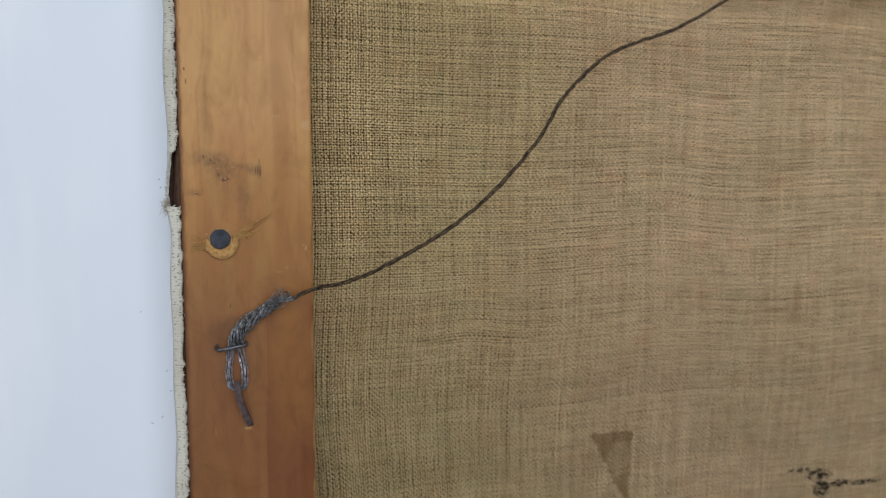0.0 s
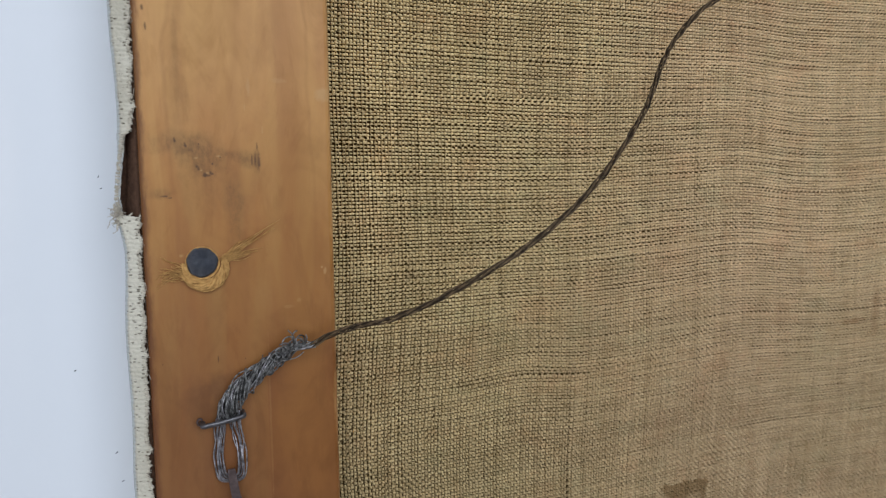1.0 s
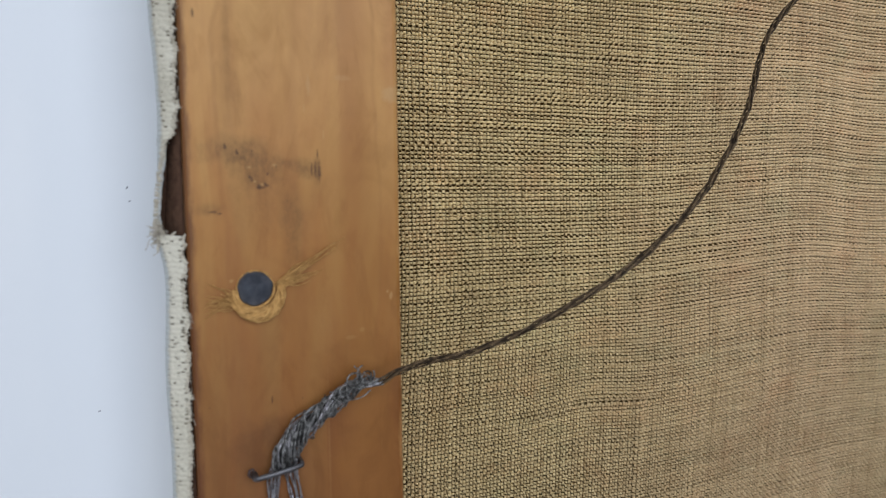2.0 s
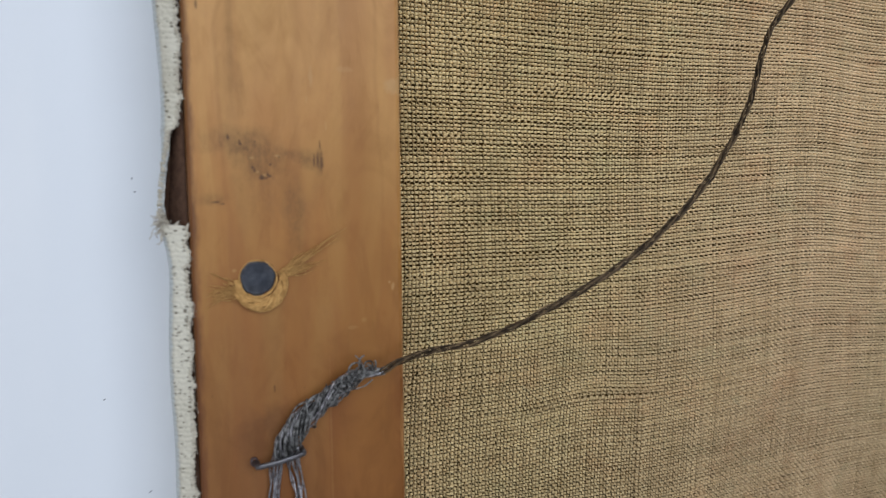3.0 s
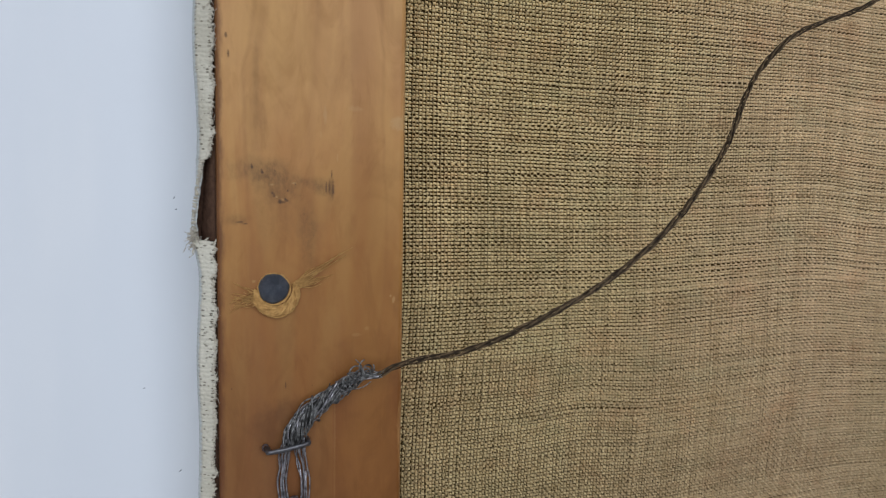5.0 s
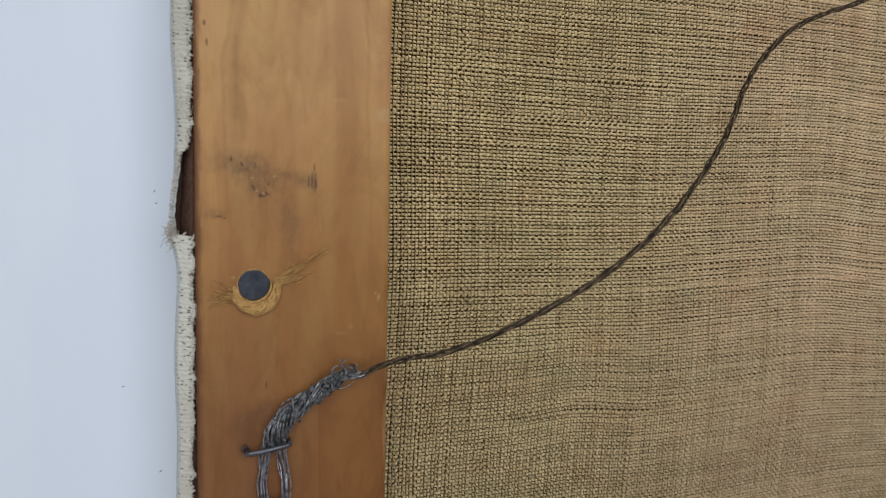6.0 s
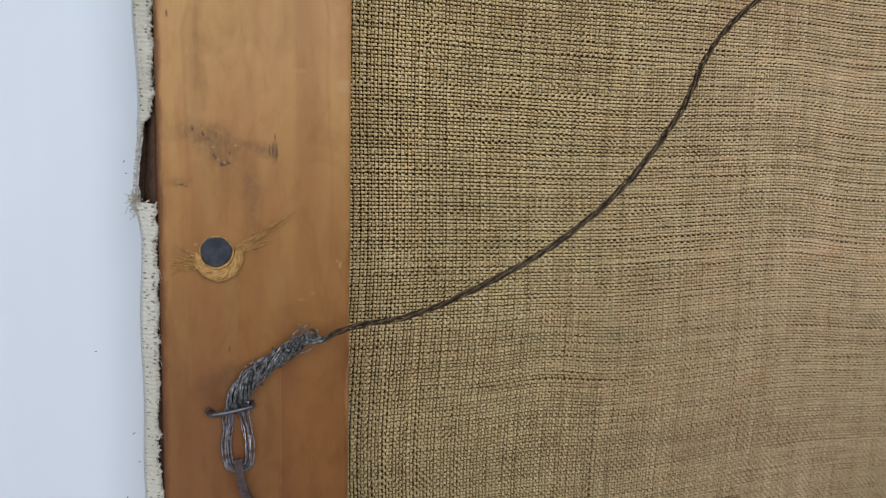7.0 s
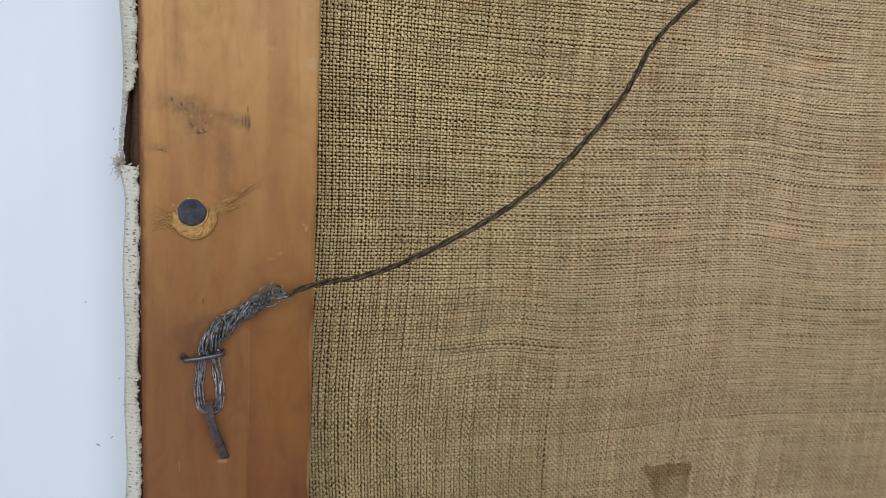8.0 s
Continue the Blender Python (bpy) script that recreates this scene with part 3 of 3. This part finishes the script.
def tacking_edge(parent):
    rng = np.random.RandomState(9)
    ys = np.r_[np.arange(LOW, -115.0, 1.1), np.arange(-115.0, 95.0, 0.26), np.arange(95.0, HIGH + 0.01, 1.1)]
    vs = np.r_[np.linspace(0, 0.56, 7)[:-1], np.linspace(0.56, 1.0, 40)]
    rows, n = len(vs), len(ys)
    tops = 1.0 - 0.022 * (0.5 + 0.5 * wave(ys, 5, 13.0, 5.3)) - 0.02 * np.maximum(0.0, wave(ys, 8, 71.0)) - 0.012 * np.abs(np.sin(np.pi * ys / 0.95 + 0.6 * wave(ys, 31, 17.0)))
    tops = tops + np.interp(ys, np.arange(LOW, HIGH + 1, 0.9), rng.normal(0, 0.010, len(np.arange(LOW, HIGH + 1, 0.9))))
    # the torn stretch, widest at its lower end
    torn = (ys > 11.0) & (ys < 32.0)
    tear = (0.30 * np.clip(1 - (ys - 11.0) / 21.0, 0, 1) ** 0.8 + 0.02) * np.clip((ys - 11.0) / 0.8, 0, 1)
    tops = np.where(torn, tops - tear, tops)
    grid = np.empty((n, rows, 3))
    normal = np.empty((n, rows, 2))
    for i, (y, top) in enumerate(zip(ys, tops)):
        v = vs * top
        x, z = fold_profile(y, v)
        ahead = fold_profile(y, v + 0.02) - fold_profile(y, v - 0.02)
        ahead = ahead / (np.linalg.norm(ahead, axis=0) + 1e-9)
        grid[i] = np.stack([x, np.full(rows, y), z], -1)
        normal[i] = np.stack([-ahead[1], ahead[0]], -1)
    # the woven threads stand proud of their joints
    length = np.cumsum(np.r_[0, np.linalg.norm(np.diff(grid[n // 2][:, ::2], axis=0), axis=1)])[None, :]
    yy = ys[:, None] + 0.25 * wave(length, 41, 7.0, 3.1)
    row = np.floor(yy / 0.95)
    bead = np.abs(np.sin(np.pi * yy / 0.95)) ** 0.6 * np.abs(np.sin(np.pi * (length / 1.7 + 0.5 * (row % 2)))) ** 0.4
    lift = 0.30 * bead * (0.75 + 0.25 * wave(ys, 17, 5.0, 11.0)[:, None]) * np.clip((vs[None, :] - 0.78) / 0.06, 0.12, 1) + rng.normal(0, 0.015, (n, rows))
    outer = grid.copy()
    outer[..., 0] += normal[..., 0] * lift
    outer[..., 2] += normal[..., 1] * lift
    inner = grid.copy()
    inner[..., 0] -= normal[..., 0] * 0.7
    inner[..., 2] -= normal[..., 1] * 0.7
    verts = np.vstack([outer.reshape(-1, 3), inner.reshape(-1, 3)])
    faces = []
    for i in range(n - 1):
        for r in range(rows - 1):
            a = i * rows + r
            faces.append((a, a + 1, a + rows + 1, a + rows))
        a, b = i * rows + rows - 1, n * rows + i * rows + rows - 1
        faces.append((a, b, b + rows, a + rows))
    mesh_part("tacking_edge", verts, faces, FOLD, parent, "off-white woven canvas edge turned up, ragged and torn")
    back = [(a, a + rows, a + rows + 1, a + 1) for i in range(n - 1) for a in range(i * rows + 18, i * rows + rows - 1)]
    mesh_part("lining", inner.reshape(-1, 3), back, SHADED_LINEN, parent, "raw brown inside of the turned-up canvas, shade in its colour")
    # raw linen ply added between the fold and the bar, shade in its brown
    ply, quads, ply_ys = [], [], np.arange(LOW, HIGH, 0.5)
    for k, y in enumerate(ply_ys):
        rib = 0.16 * (k % 2)
        for x, z in ((-0.05, -2.6 + 0.3 * wave(y, 15, 9.0, 4.0) + rib), (-1.4, -4.2 + rib), (-3.4, -8.5 + rib), (-3.3, -9.1), (-1.3, -5.0), (-0.05, -3.6)):
            ply.append((x, y, z))
    for i in range(len(ply_ys) - 1):
        for k in range(6):
            a, b = i * 6 + k, i * 6 + (k + 1) % 6
            quads.append((a, b, b + 6, a + 6))
    mesh_part("inner_ply", ply, quads, SHADED_LINEN, parent, "brown linen strip added behind the torn edge, shade in its colour")
    # nubs of cut thread along the edge
    nubs, fluff = [], []
    for y in np.arange(-112.0, 92.0, 0.4) + rng.normal(0, 0.15, 510):
        top = np.interp(y, ys, tops)
        x, z = fold_profile(y, top)
        reach, lean = rng.uniform(0.1, 0.95), rng.normal(0, 0.45)
        nubs.append(curve_points([(x - 0.55, y, z - 0.35), (x - 0.1, y + 0.5 * lean, z + 0.12), (x + 0.6 * reach, y + lean, z + rng.uniform(-0.1, 0.3))], 3))
        if rng.rand() < 0.25:
            fluff.append(curve_points([(x - 0.2, y, z), (x + 0.3, y + rng.normal(0, 0.4), z + 0.3), (x + rng.uniform(0.2, 0.9), y + rng.normal(0, 0.7), z + rng.uniform(0, 0.6))], 3))
    for _ in range(46):
        # the frayed tuft at the tear's lower end
        y = rng.uniform(9.6, 13.2)
        x, z = fold_profile(y, rng.uniform(0.68, 0.86))
        tip = np.array((x + rng.normal(0.0, 0.7), y + rng.normal(0.1, 0.6), z + rng.uniform(0.2, 1.2)))
        nubs.append(curve_points([(x, y, z - 0.4), (0.5 * (x + tip[0]) + rng.normal(0, 0.3), 0.5 * (y + tip[1]), z + 0.4), tuple(tip)], 3))
        far = tip + rng.normal(0, 0.5, 3) * (1, 1, 0.3) + (-0.3, -0.2, 0)
        fluff.append(curve_points([(x, y, z), tuple(tip + rng.normal(0, 0.3, 3)), tuple(far)], 3))
    fluff.append(curve_points([(-5.4, 11.0, -4.0), (-6.6, 10.2, -3.8), (-6.9, 9.2, -4.0), (-7.4, 8.3, -4.2)], 4))
    v, f = tubes(nubs, np.array((0.16, 0.20, 0.23, 0.23, 0.21, 0.17, 0.10)), 5)
    tagged(mesh_part("thread_nub", v, f, NUB, parent, "cut pale thread ends along the edge"), kind="stuff")
    v, f = tubes(fluff, 0.075, 4)
    tagged(mesh_part("frayed_fibre", v, f, FIBRE, parent, "loose pale fibres along the torn edge"), kind="stuff")


def painting():
    art = thing("painting", 0, 0, -DEPTH, "back of a painting, brown linen on a pine stretcher", "painting")
    bpy.context.view_layer.update()
    box_part("stretcher_bar", (LEFT, LOW, -24.2), (BAR, HIGH, 0), WOOD, art, "orange-brown pine bar with smudges and a chip", 1.3)
    box_part("stretcher_bar", (RIGHT - BAR, LOW, -24.2), (RIGHT, HIGH, 0), WOOD, art, "orange-brown pine bar", 1.3)
    box_part("stretcher_bar", (BAR, LOW, -24.2), (RIGHT - BAR, LOW + BAR, -0.3), WOOD, art, "orange-brown pine bar", 1.3)
    box_part("stretcher_bar", (BAR, HIGH - BAR, -24.2), (RIGHT - BAR, HIGH, -0.3), WOOD, art, "orange-brown pine bar", 1.3)
    # the painted ground behind the weave
    xs, ys = np.arange(LEFT + 0.5, RIGHT, 6.0), np.arange(LOW + 0.5, HIGH, 6.0)
    gx, gy = np.meshgrid(xs, ys, indexing="ij")
    z = cloth_shift(gx, gy)[2] - 1.75
    verts = np.stack([gx, gy, z], -1).reshape(-1, 3)
    verts = np.vstack([verts, np.stack([gx, gy, np.full_like(gx, -DEPTH)], -1).reshape(-1, 3)])
    n, m = gx.shape
    faces = []
    for i in range(n - 1):
        for j in range(m - 1):
            a = i * m + j
            faces.append((a, a + m, a + m + 1, a + 1))
            b = a + n * m
            faces.append((b, b + 1, b + m + 1, b + m))
    mesh_part("canvas_ground", verts, faces, GROUND, art, "dark primed ground seen between the threads")
    tacking_edge(art)
    # small knots in the cloth
    for x, y, r in ((154.4, 4.0, 1.3), (137.7, 60.4, 0.7), (75.0, -10.0, 0.9), (107.0, 35.0, 0.6), (202.4, 7.9, 0.7), (110.0, 62.0, 0.8), (142.0, 52.0, 0.9), (66.0, 31.0, 0.7), (88.0, -31.0, 0.8), (121.0, -8.0, 0.7), (171.0, -36.0, 0.9), (97.0, 12.0, 0.6), (186.0, 41.0, 0.8), (58.0, -66.0, 0.7), (149.0, -71.0, 0.8), (128.0, 78.0, 0.9), (225.0, -52.0, 0.8)):
        dx, dy, z = cloth_shift(np.array(x), np.array(y))
        a, ring = np.linspace(0, 5.4, 14) + x, r > 1.2
        wide = r if ring else 0.35 * r
        line = np.stack([x + dx + wide * (1.0 if ring else 1.6) * np.cos(a), y + dy + 0.8 * wide * np.sin(a), z + 0.3 + 0.1 * np.sin(2 * a)], -1)
        v, f = tube(line, 0.3, 6)
        mesh_part("slub", v, f, WEFT, art, "small knot in the linen")
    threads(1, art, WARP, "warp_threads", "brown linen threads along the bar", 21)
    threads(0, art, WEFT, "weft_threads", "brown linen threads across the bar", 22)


painting()

# ---- nail with twine ----


def round_nail():
    nail = thing("nail", 12.8, -0.2, 0.0, "round dark steel nail head driven into the pine bar", "nail")
    bpy.context.view_layer.update()
    rings = ((0.0, 1.25), (0.6, 1.25), (1.2, 1.24), (1.8, 1.22), (2.4, 1.18), (2.9, 1.1), (3.25, 0.95), (3.5, 0.72), (3.58, 0.45), (3.3, 0.25), (1.5, 0.2), (1.4, -9.0))
    rng, verts, faces, sides = np.random.RandomState(3), [], [], 32
    dents = [(rng.uniform(-3, 3), rng.uniform(-3, 3), rng.uniform(0.5, 1.1), rng.uniform(-0.3, 0.14)) for _ in range(26)]
    for r, z in rings:
        for k in range(sides):
            a = 2 * np.pi * k / sides
            edge = 1 + 0.025 * np.sin(3 * a + 1) + 0.02 * np.sin(7 * a) + 0.012 * np.sin(13 * a)
            x, y = max(r, 0.01) * edge * np.cos(a), max(r, 0.01) * edge * np.sin(a)
            hit = sum(d * np.exp(-((x - p) ** 2 + (y - q) ** 2) / w ** 2) for p, q, w, d in dents) if z > 0.5 else 0.0
            verts.append((12.8 + x, -0.2 + y, z + hit))
    for i in range(len(rings) - 1):
        for k in range(sides):
            a, b = i * sides + k, i * sides + (k + 1) % sides
            faces.append((a, a + sides, b + sides, b))
    mesh_part("head", verts, faces, NAIL, nail)


def twine():
    rng = np.random.RandomState(4)
    tie = thing("twine", 12.8, -4.5, 0.0, "frayed straw-coloured twine looped under the nail head", "twine")
    bpy.context.view_layer.update()
    strands = []
    for k in range(44):
        # a loosely twisted rope round the lower half of the head
        a = np.radians(np.linspace(188 + rng.uniform(-18, 20), 368 + rng.uniform(-24, 12), 22))
        swell = 0.35 + 0.65 * np.sin(np.clip((a - a[0]) / (a[-1] - a[0]), 0, 1) * np.pi) ** 0.5
        phi, deep = 2 * np.pi * k / 44 + 2.2 * a, rng.uniform(0.6, 1.08)
        phi = phi + 0.5 * wave(a * 20, 200 + k, 37.0, 17.0)
        r = 4.45 + (1.2 * deep * swell + 0.12 * wave(a * 20, 300 + k, 23.0, 11.0)) * np.cos(phi)
        strands.append(np.stack([13.3 + 1.04 * r * np.cos(a), -0.95 + 1.08 * r * np.sin(a), np.maximum(0.2, 1.0 + 0.85 * deep * swell * np.sin(phi))], -1))
    for k in range(3):
        # thin turns that show all round the head
        r, a = 3.62 + 0.13 * k, np.linspace(0.3 * k, 0.3 * k + 6.0, 26)
        strands.append(np.stack([12.9 + r * np.cos(a), -0.35 + r * np.sin(a), 0.22 + 0.08 * k + 0.1 * np.sin(4 * a + k)], -1))
    for line in strands:
        v, f = tube(line, rng.uniform(0.11, 0.22), 5)
        mesh_part("strand", v, f, TWINE, tie)

    def tuft(start, ends, count, seed):
        gen = np.random.RandomState(seed)
        lines = []
        for _ in range(count):
            s = np.array(start) + gen.normal(0, 0.5, 3) * (1, 1, 0.5)
            a, b = np.array(ends[0]), np.array(ends[1])
            e = a + gen.beta(0.7, 0.7) * (b - a) + gen.normal(0, 0.7, 3)
            e = s + (e - s) * gen.uniform(0.35, 1.08)
            mid = 0.5 * (s + e) + gen.normal(0, 0.55, 3) * (1, 1, 0.6)
            mid[2], e[2], s[2] = max(mid[2], 0.4), max(e[2], 0.25), max(s[2], 0.4)
            lines.append(curve_points([s, mid, e], 5))
        v, f = tubes(lines, np.array((0.10, 0.10, 0.10, 0.09, 0.09, 0.09, 0.08, 0.08, 0.07, 0.06, 0.05)), 4)
        tagged(mesh_part("frayed_end", v, f, TWINE, tie, "loose straw-coloured fibres"), kind="stuff")

    tuft((17.4, 0.6, 0.9), ((30.8, 9.2, 1.6), (27.0, 7.0, 1.0)), 15, 1)
    tuft((17.8, 0.2, 0.7), ((28.4, 3.4, 0.8), (25.0, 2.2, 0.6)), 18, 3)
    tuft((9.2, -2.6, 0.8), ((3.6, 2.2, 0.7), (2.0, -4.6, 0.4)), 34, 2)


round_nail()
twine()

# ---- hanging wire, staple and bent nail ----
WIRE = [(37.2, -21.4, 6.0), (43.9, -17.7, 9.3), (58.7, -13.3, 17.1), (77.5, -2.7, 25.2), (93.4, 7.8, 27.9), (107.8, 20.1, 27.3), (123.7, 36.0, 21.8),
        (133.3, 48.8, 16.3), (143.8, 58.3, 9.8), (156.8, 68.2, 6.0), (171.5, 74.8, 2.8), (188.0, 80.6, 0.4), (204.1, 88.5, -1.1), (219.0, 96.9, -2.1),
        (246.0, 107.0, 0.0), (290.0, 112.0, 5.0), (335.0, 108.0, 6.0), (372.0, 98.0, 0.9)]
KNOT = [(38.5, -21.0, 6.4), (32.5, -22.1, 4.6), (28.5, -24.6, 3.9), (24.0, -27.6, 3.6), (20.1, -31.2, 3.3), (17.4, -35.0, 2.9), (16.4, -38.4, 1.9)]


def spun(path, count, k, radius, twist, flat=1.0, phase=0.0, loose=0.0, seed=0):
    """One strand of several wound round a line."""
    path = np.asarray(path, float)
    _, side, normal = axes_along(path)
    s = np.r_[0, np.cumsum(np.linalg.norm(np.diff(path, axis=0), axis=1))]
    a = 2 * np.pi * (k / count + s / twist) + phase
    r = np.broadcast_to(np.asarray(radius, float), s.shape) * (1 + loose * wave(s, seed + k, 21.0, 9.0))
    return path + (r * np.cos(a))[:, None] * side + (flat * r * np.sin(a))[:, None] * normal


def hanging_wire():
    rng = np.random.RandomState(6)
    wire = thing("picture_wire", 16.5, -40.0, 0.0, "thin twisted grey picture wire knotted at a staple", "wire")
    bpy.context.view_layer.update()
    run = curve_points(WIRE, 12)
    for k in range(6):
        v, f = tube(spun(run, 6, k, 0.52, 24.0, loose=0.45, seed=40), (0.24, 0.18, 0.22, 0.2, 0.24, 0.17)[k], 6)
        mesh_part("strand", v, f, DARK_WIRE if k % 2 else BROWN_STEEL, wire, "tarnished brown-grey wire strand")
    knot = curve_points(KNOT, 12)
    grow = np.interp(np.linspace(0, 1, len(knot)), (0, 0.15, 0.3, 0.6, 0.85, 1), (0.6, 1.3, 1.6, 2.0, 2.35, 2.1))
    # dark rod added inside the braid to stand in for shade between strands
    v, f = tube(knot[8:], 0.62 * grow[8:], 8, flat=0.6)
    mesh_part("core", v, f, CORE, wire, "dark rod added for the shade inside the braid")
    for k in range(30):
        # strands that lie along the knot, some only for a stretch
        first, last = (rng.randint(0, 9) if k % 2 else rng.randint(14, 36), len(knot))
        pitch = (24.0, 18.0, 30.0)[k % 3]
        line = spun(knot, 30, k, grow * rng.uniform(0.62, 1.1), pitch, flat=0.62, phase=rng.uniform(0, 1.2), loose=0.35, seed=60)[first:last]
        v, f = tube(line, rng.uniform(0.14, 0.24), 6)
        mesh_part("wound_strand", v, f, STEEL if k % 5 else LOOP, wire, "grey wire strand wound into a braid")
    for k in range(11):
        # uneven turns wound round the upper half of the knot
        at = 2 + int(4.1 * k)
        part_of, g = knot[at:at + 16], grow[at:at + 16] + rng.uniform(0.1, 0.45)
        v, f = tube(spun(part_of, 1, 0, g, rng.uniform(6.5, 12.0), flat=0.7, phase=rng.uniform(0, 6.28), loose=0.4, seed=80 + k), rng.uniform(0.17, 0.25), 6)
        mesh_part("wound_strand", v, f, STEEL, wire, "grey wire strand wound into a braid")
    for x, y, r, start, tilt in ((31.6, -20.4, 1.6, 20, 0.3), (34.2, -19.4, 1.7, 100, -0.2), (30.2, -21.6, 1.6, 200, 0.4), (34.4, -19.9, 1.2, 300, 0.1), (33.6, -20.6, 1.5, 160, 0.3), (32.4, -21.2, 1.3, 250, -0.3), (28.6, -23.2, 1.4, 60, 0.2), (29.4, -22.4, 1.1, 330, 0.1)):
        # cut ends curled up out of the knot
        a = np.radians(start + np.linspace(0, 290, 18))
        line = np.stack([x + r * np.cos(a), y + r * np.sin(a), 6.0 + tilt * r * np.sin(a) + np.linspace(-0.8, 0.9, 18)], -1)
        v, f = tube(line, 0.2, 6)
        mesh_part("curled_end", v, f, STEEL, wire)
    for line in ([(30.6, -22.2, 6.2), (32.6, -20.8, 7.0), (32.6, -18.6, 7.3), (31.2, -16.9, 7.4)], [(29.0, -24.8, 5.5), (33.0, -24.2, 6.2), (35.2, -22.8, 6.4)], [(24.5, -26.0, 5.0), (25.0, -24.6, 5.8), (25.3, -22.6, 6.0)]):
        v, f = tube(curve_points(line, 6), 0.14, 5)
        mesh_part("curled_end", v, f, FIBRE if line[0][0] > 31 else STEEL, wire, "loose wire end")
    for k in range(8):
        # loops that hang from the staple round the bent nail
        d, low, e = 0.33 * k, 0.26 * k, rng.normal(0, 0.2, 8)
        h = 0.7 + rng.uniform(0, 1.5, 4)
        line = curve_points([(15.6 - 0.1 * k, -36.6, 2.2 + 0.06 * k), (16.5 - 0.33 * k + e[0], -40.5, h[0]), (16.0 - d + e[1], -44.5, h[1]), (15.7 - d + e[2], -48.0, h[1]), (16.2 - 0.8 * d, -52.4 - 0.6 * low, h[0]),
                             (17.7, -53.0 - low, 1.0), (18.9 + 0.7 * d, -52.4 - 0.6 * low, h[2]), (19.1 + 0.85 * d + e[3], -48.0, h[2]), (18.7 + 0.85 * d + e[4], -44.0, h[3]), (17.7 + 0.32 * k + e[5], -40.5, h[3]), (17.6 + 0.3 * k, -36.6, 2.3)], 7)
        v, f = tube(line, 0.18, 6)
        mesh_part("loop_strand", v, f, LOOP, wire, "bright grey wire strand looped round the bent nail")


def staple():
    pin = thing("staple", 15.6, -39.4, 0.0, "grey steel staple holding the wire to the bar", "staple")
    bpy.context.view_layer.update()
    line = curve_points([(11.2, -39.2, -6.0), (11.2, -39.4, 2.0), (11.5, -39.4, 3.0), (12.0, -39.2, 3.4), (15.8, -38.7, 3.6), (19.6, -38.1, 3.4), (20.6, -37.9, 2.9), (20.8, -37.9, 2.0), (20.8, -37.9, -6.0)], 6)
    v, f = tube(line, 0.8, 8, flat=0.7)
    mesh_part("crown", v, f, STAPLE, pin)
    a = np.linspace(0, 2 * np.pi, 15)[:-1]
    line = np.stack([10.6 + 0.6 * np.cos(a * 0.75 + 0.4), -38.6 + 0.8 * np.sin(a * 0.75 + 0.4), 1.6 + 0 * a], -1)
    v, f = tube(line, 0.26, 6)
    mesh_part("burr", v, f, RUST, pin, "rusty curled burr")


def bent_nail():
    hook = thing("bent_nail", 21.4, -66.5, 0.0, "flat rusty nail bent over the wire loop", "nail")
    bpy.context.view_layer.update()
    line = curve_points([(17.2, -50.7, 3.3), (17.5, -53.5, 3.6), (18.2, -58.0, 3.3), (19.9, -63.0, 2.3), (21.5, -67.8, 0.6), (21.9, -69.0, -4.0)], 6)
    wide = np.interp(np.linspace(0, 1, len(line)), (0, 0.05, 0.5, 0.85, 1), (1.1, 1.35, 1.5, 1.4, 1.2))
    v, f = tube(line, wide, 4, flat=0.5, corner=np.pi / 4)
    mesh_part("shank", v, f, RUST, hook, smooth=False)


hanging_wire()
staple()
bent_nail()

# ---- specks of dust on the table ----


def dust():
    rng = np.random.RandomState(12)
    for x, y, length, turn in ((-15.4, -74.0, 1.9, -35), (-11.6, -71.8, 1.5, 50), (-8.1, -61.7, 0.9, 20), (-9.9, 20.4, 0.9, 70), (-9.4, 17.3, 0.7, 10), (-9.3, -53.5, 1.1, 40), (-18.0, -30.0, 0.7, 15)):
        speck = thing("dust_speck", x, y, -DEPTH, "tiny dark speck of dust on the white tabletop", "dust", "specks of dust")
        bpy.context.view_layer.update()
        a = np.radians(turn)
        d = np.array((np.cos(a), np.sin(a), 0)) * length / 2.6
        c = np.array((x, y, -DEPTH + 0.12))
        v, f = tube(curve_points([c - d, c + (0.15, 0.1, 0.05), c + d], 3), [0.06, 0.10, 0.13, 0.14, 0.13, 0.1, 0.06], 5)
        mesh_part("fleck", v, f, SPECK, speck)


dust()
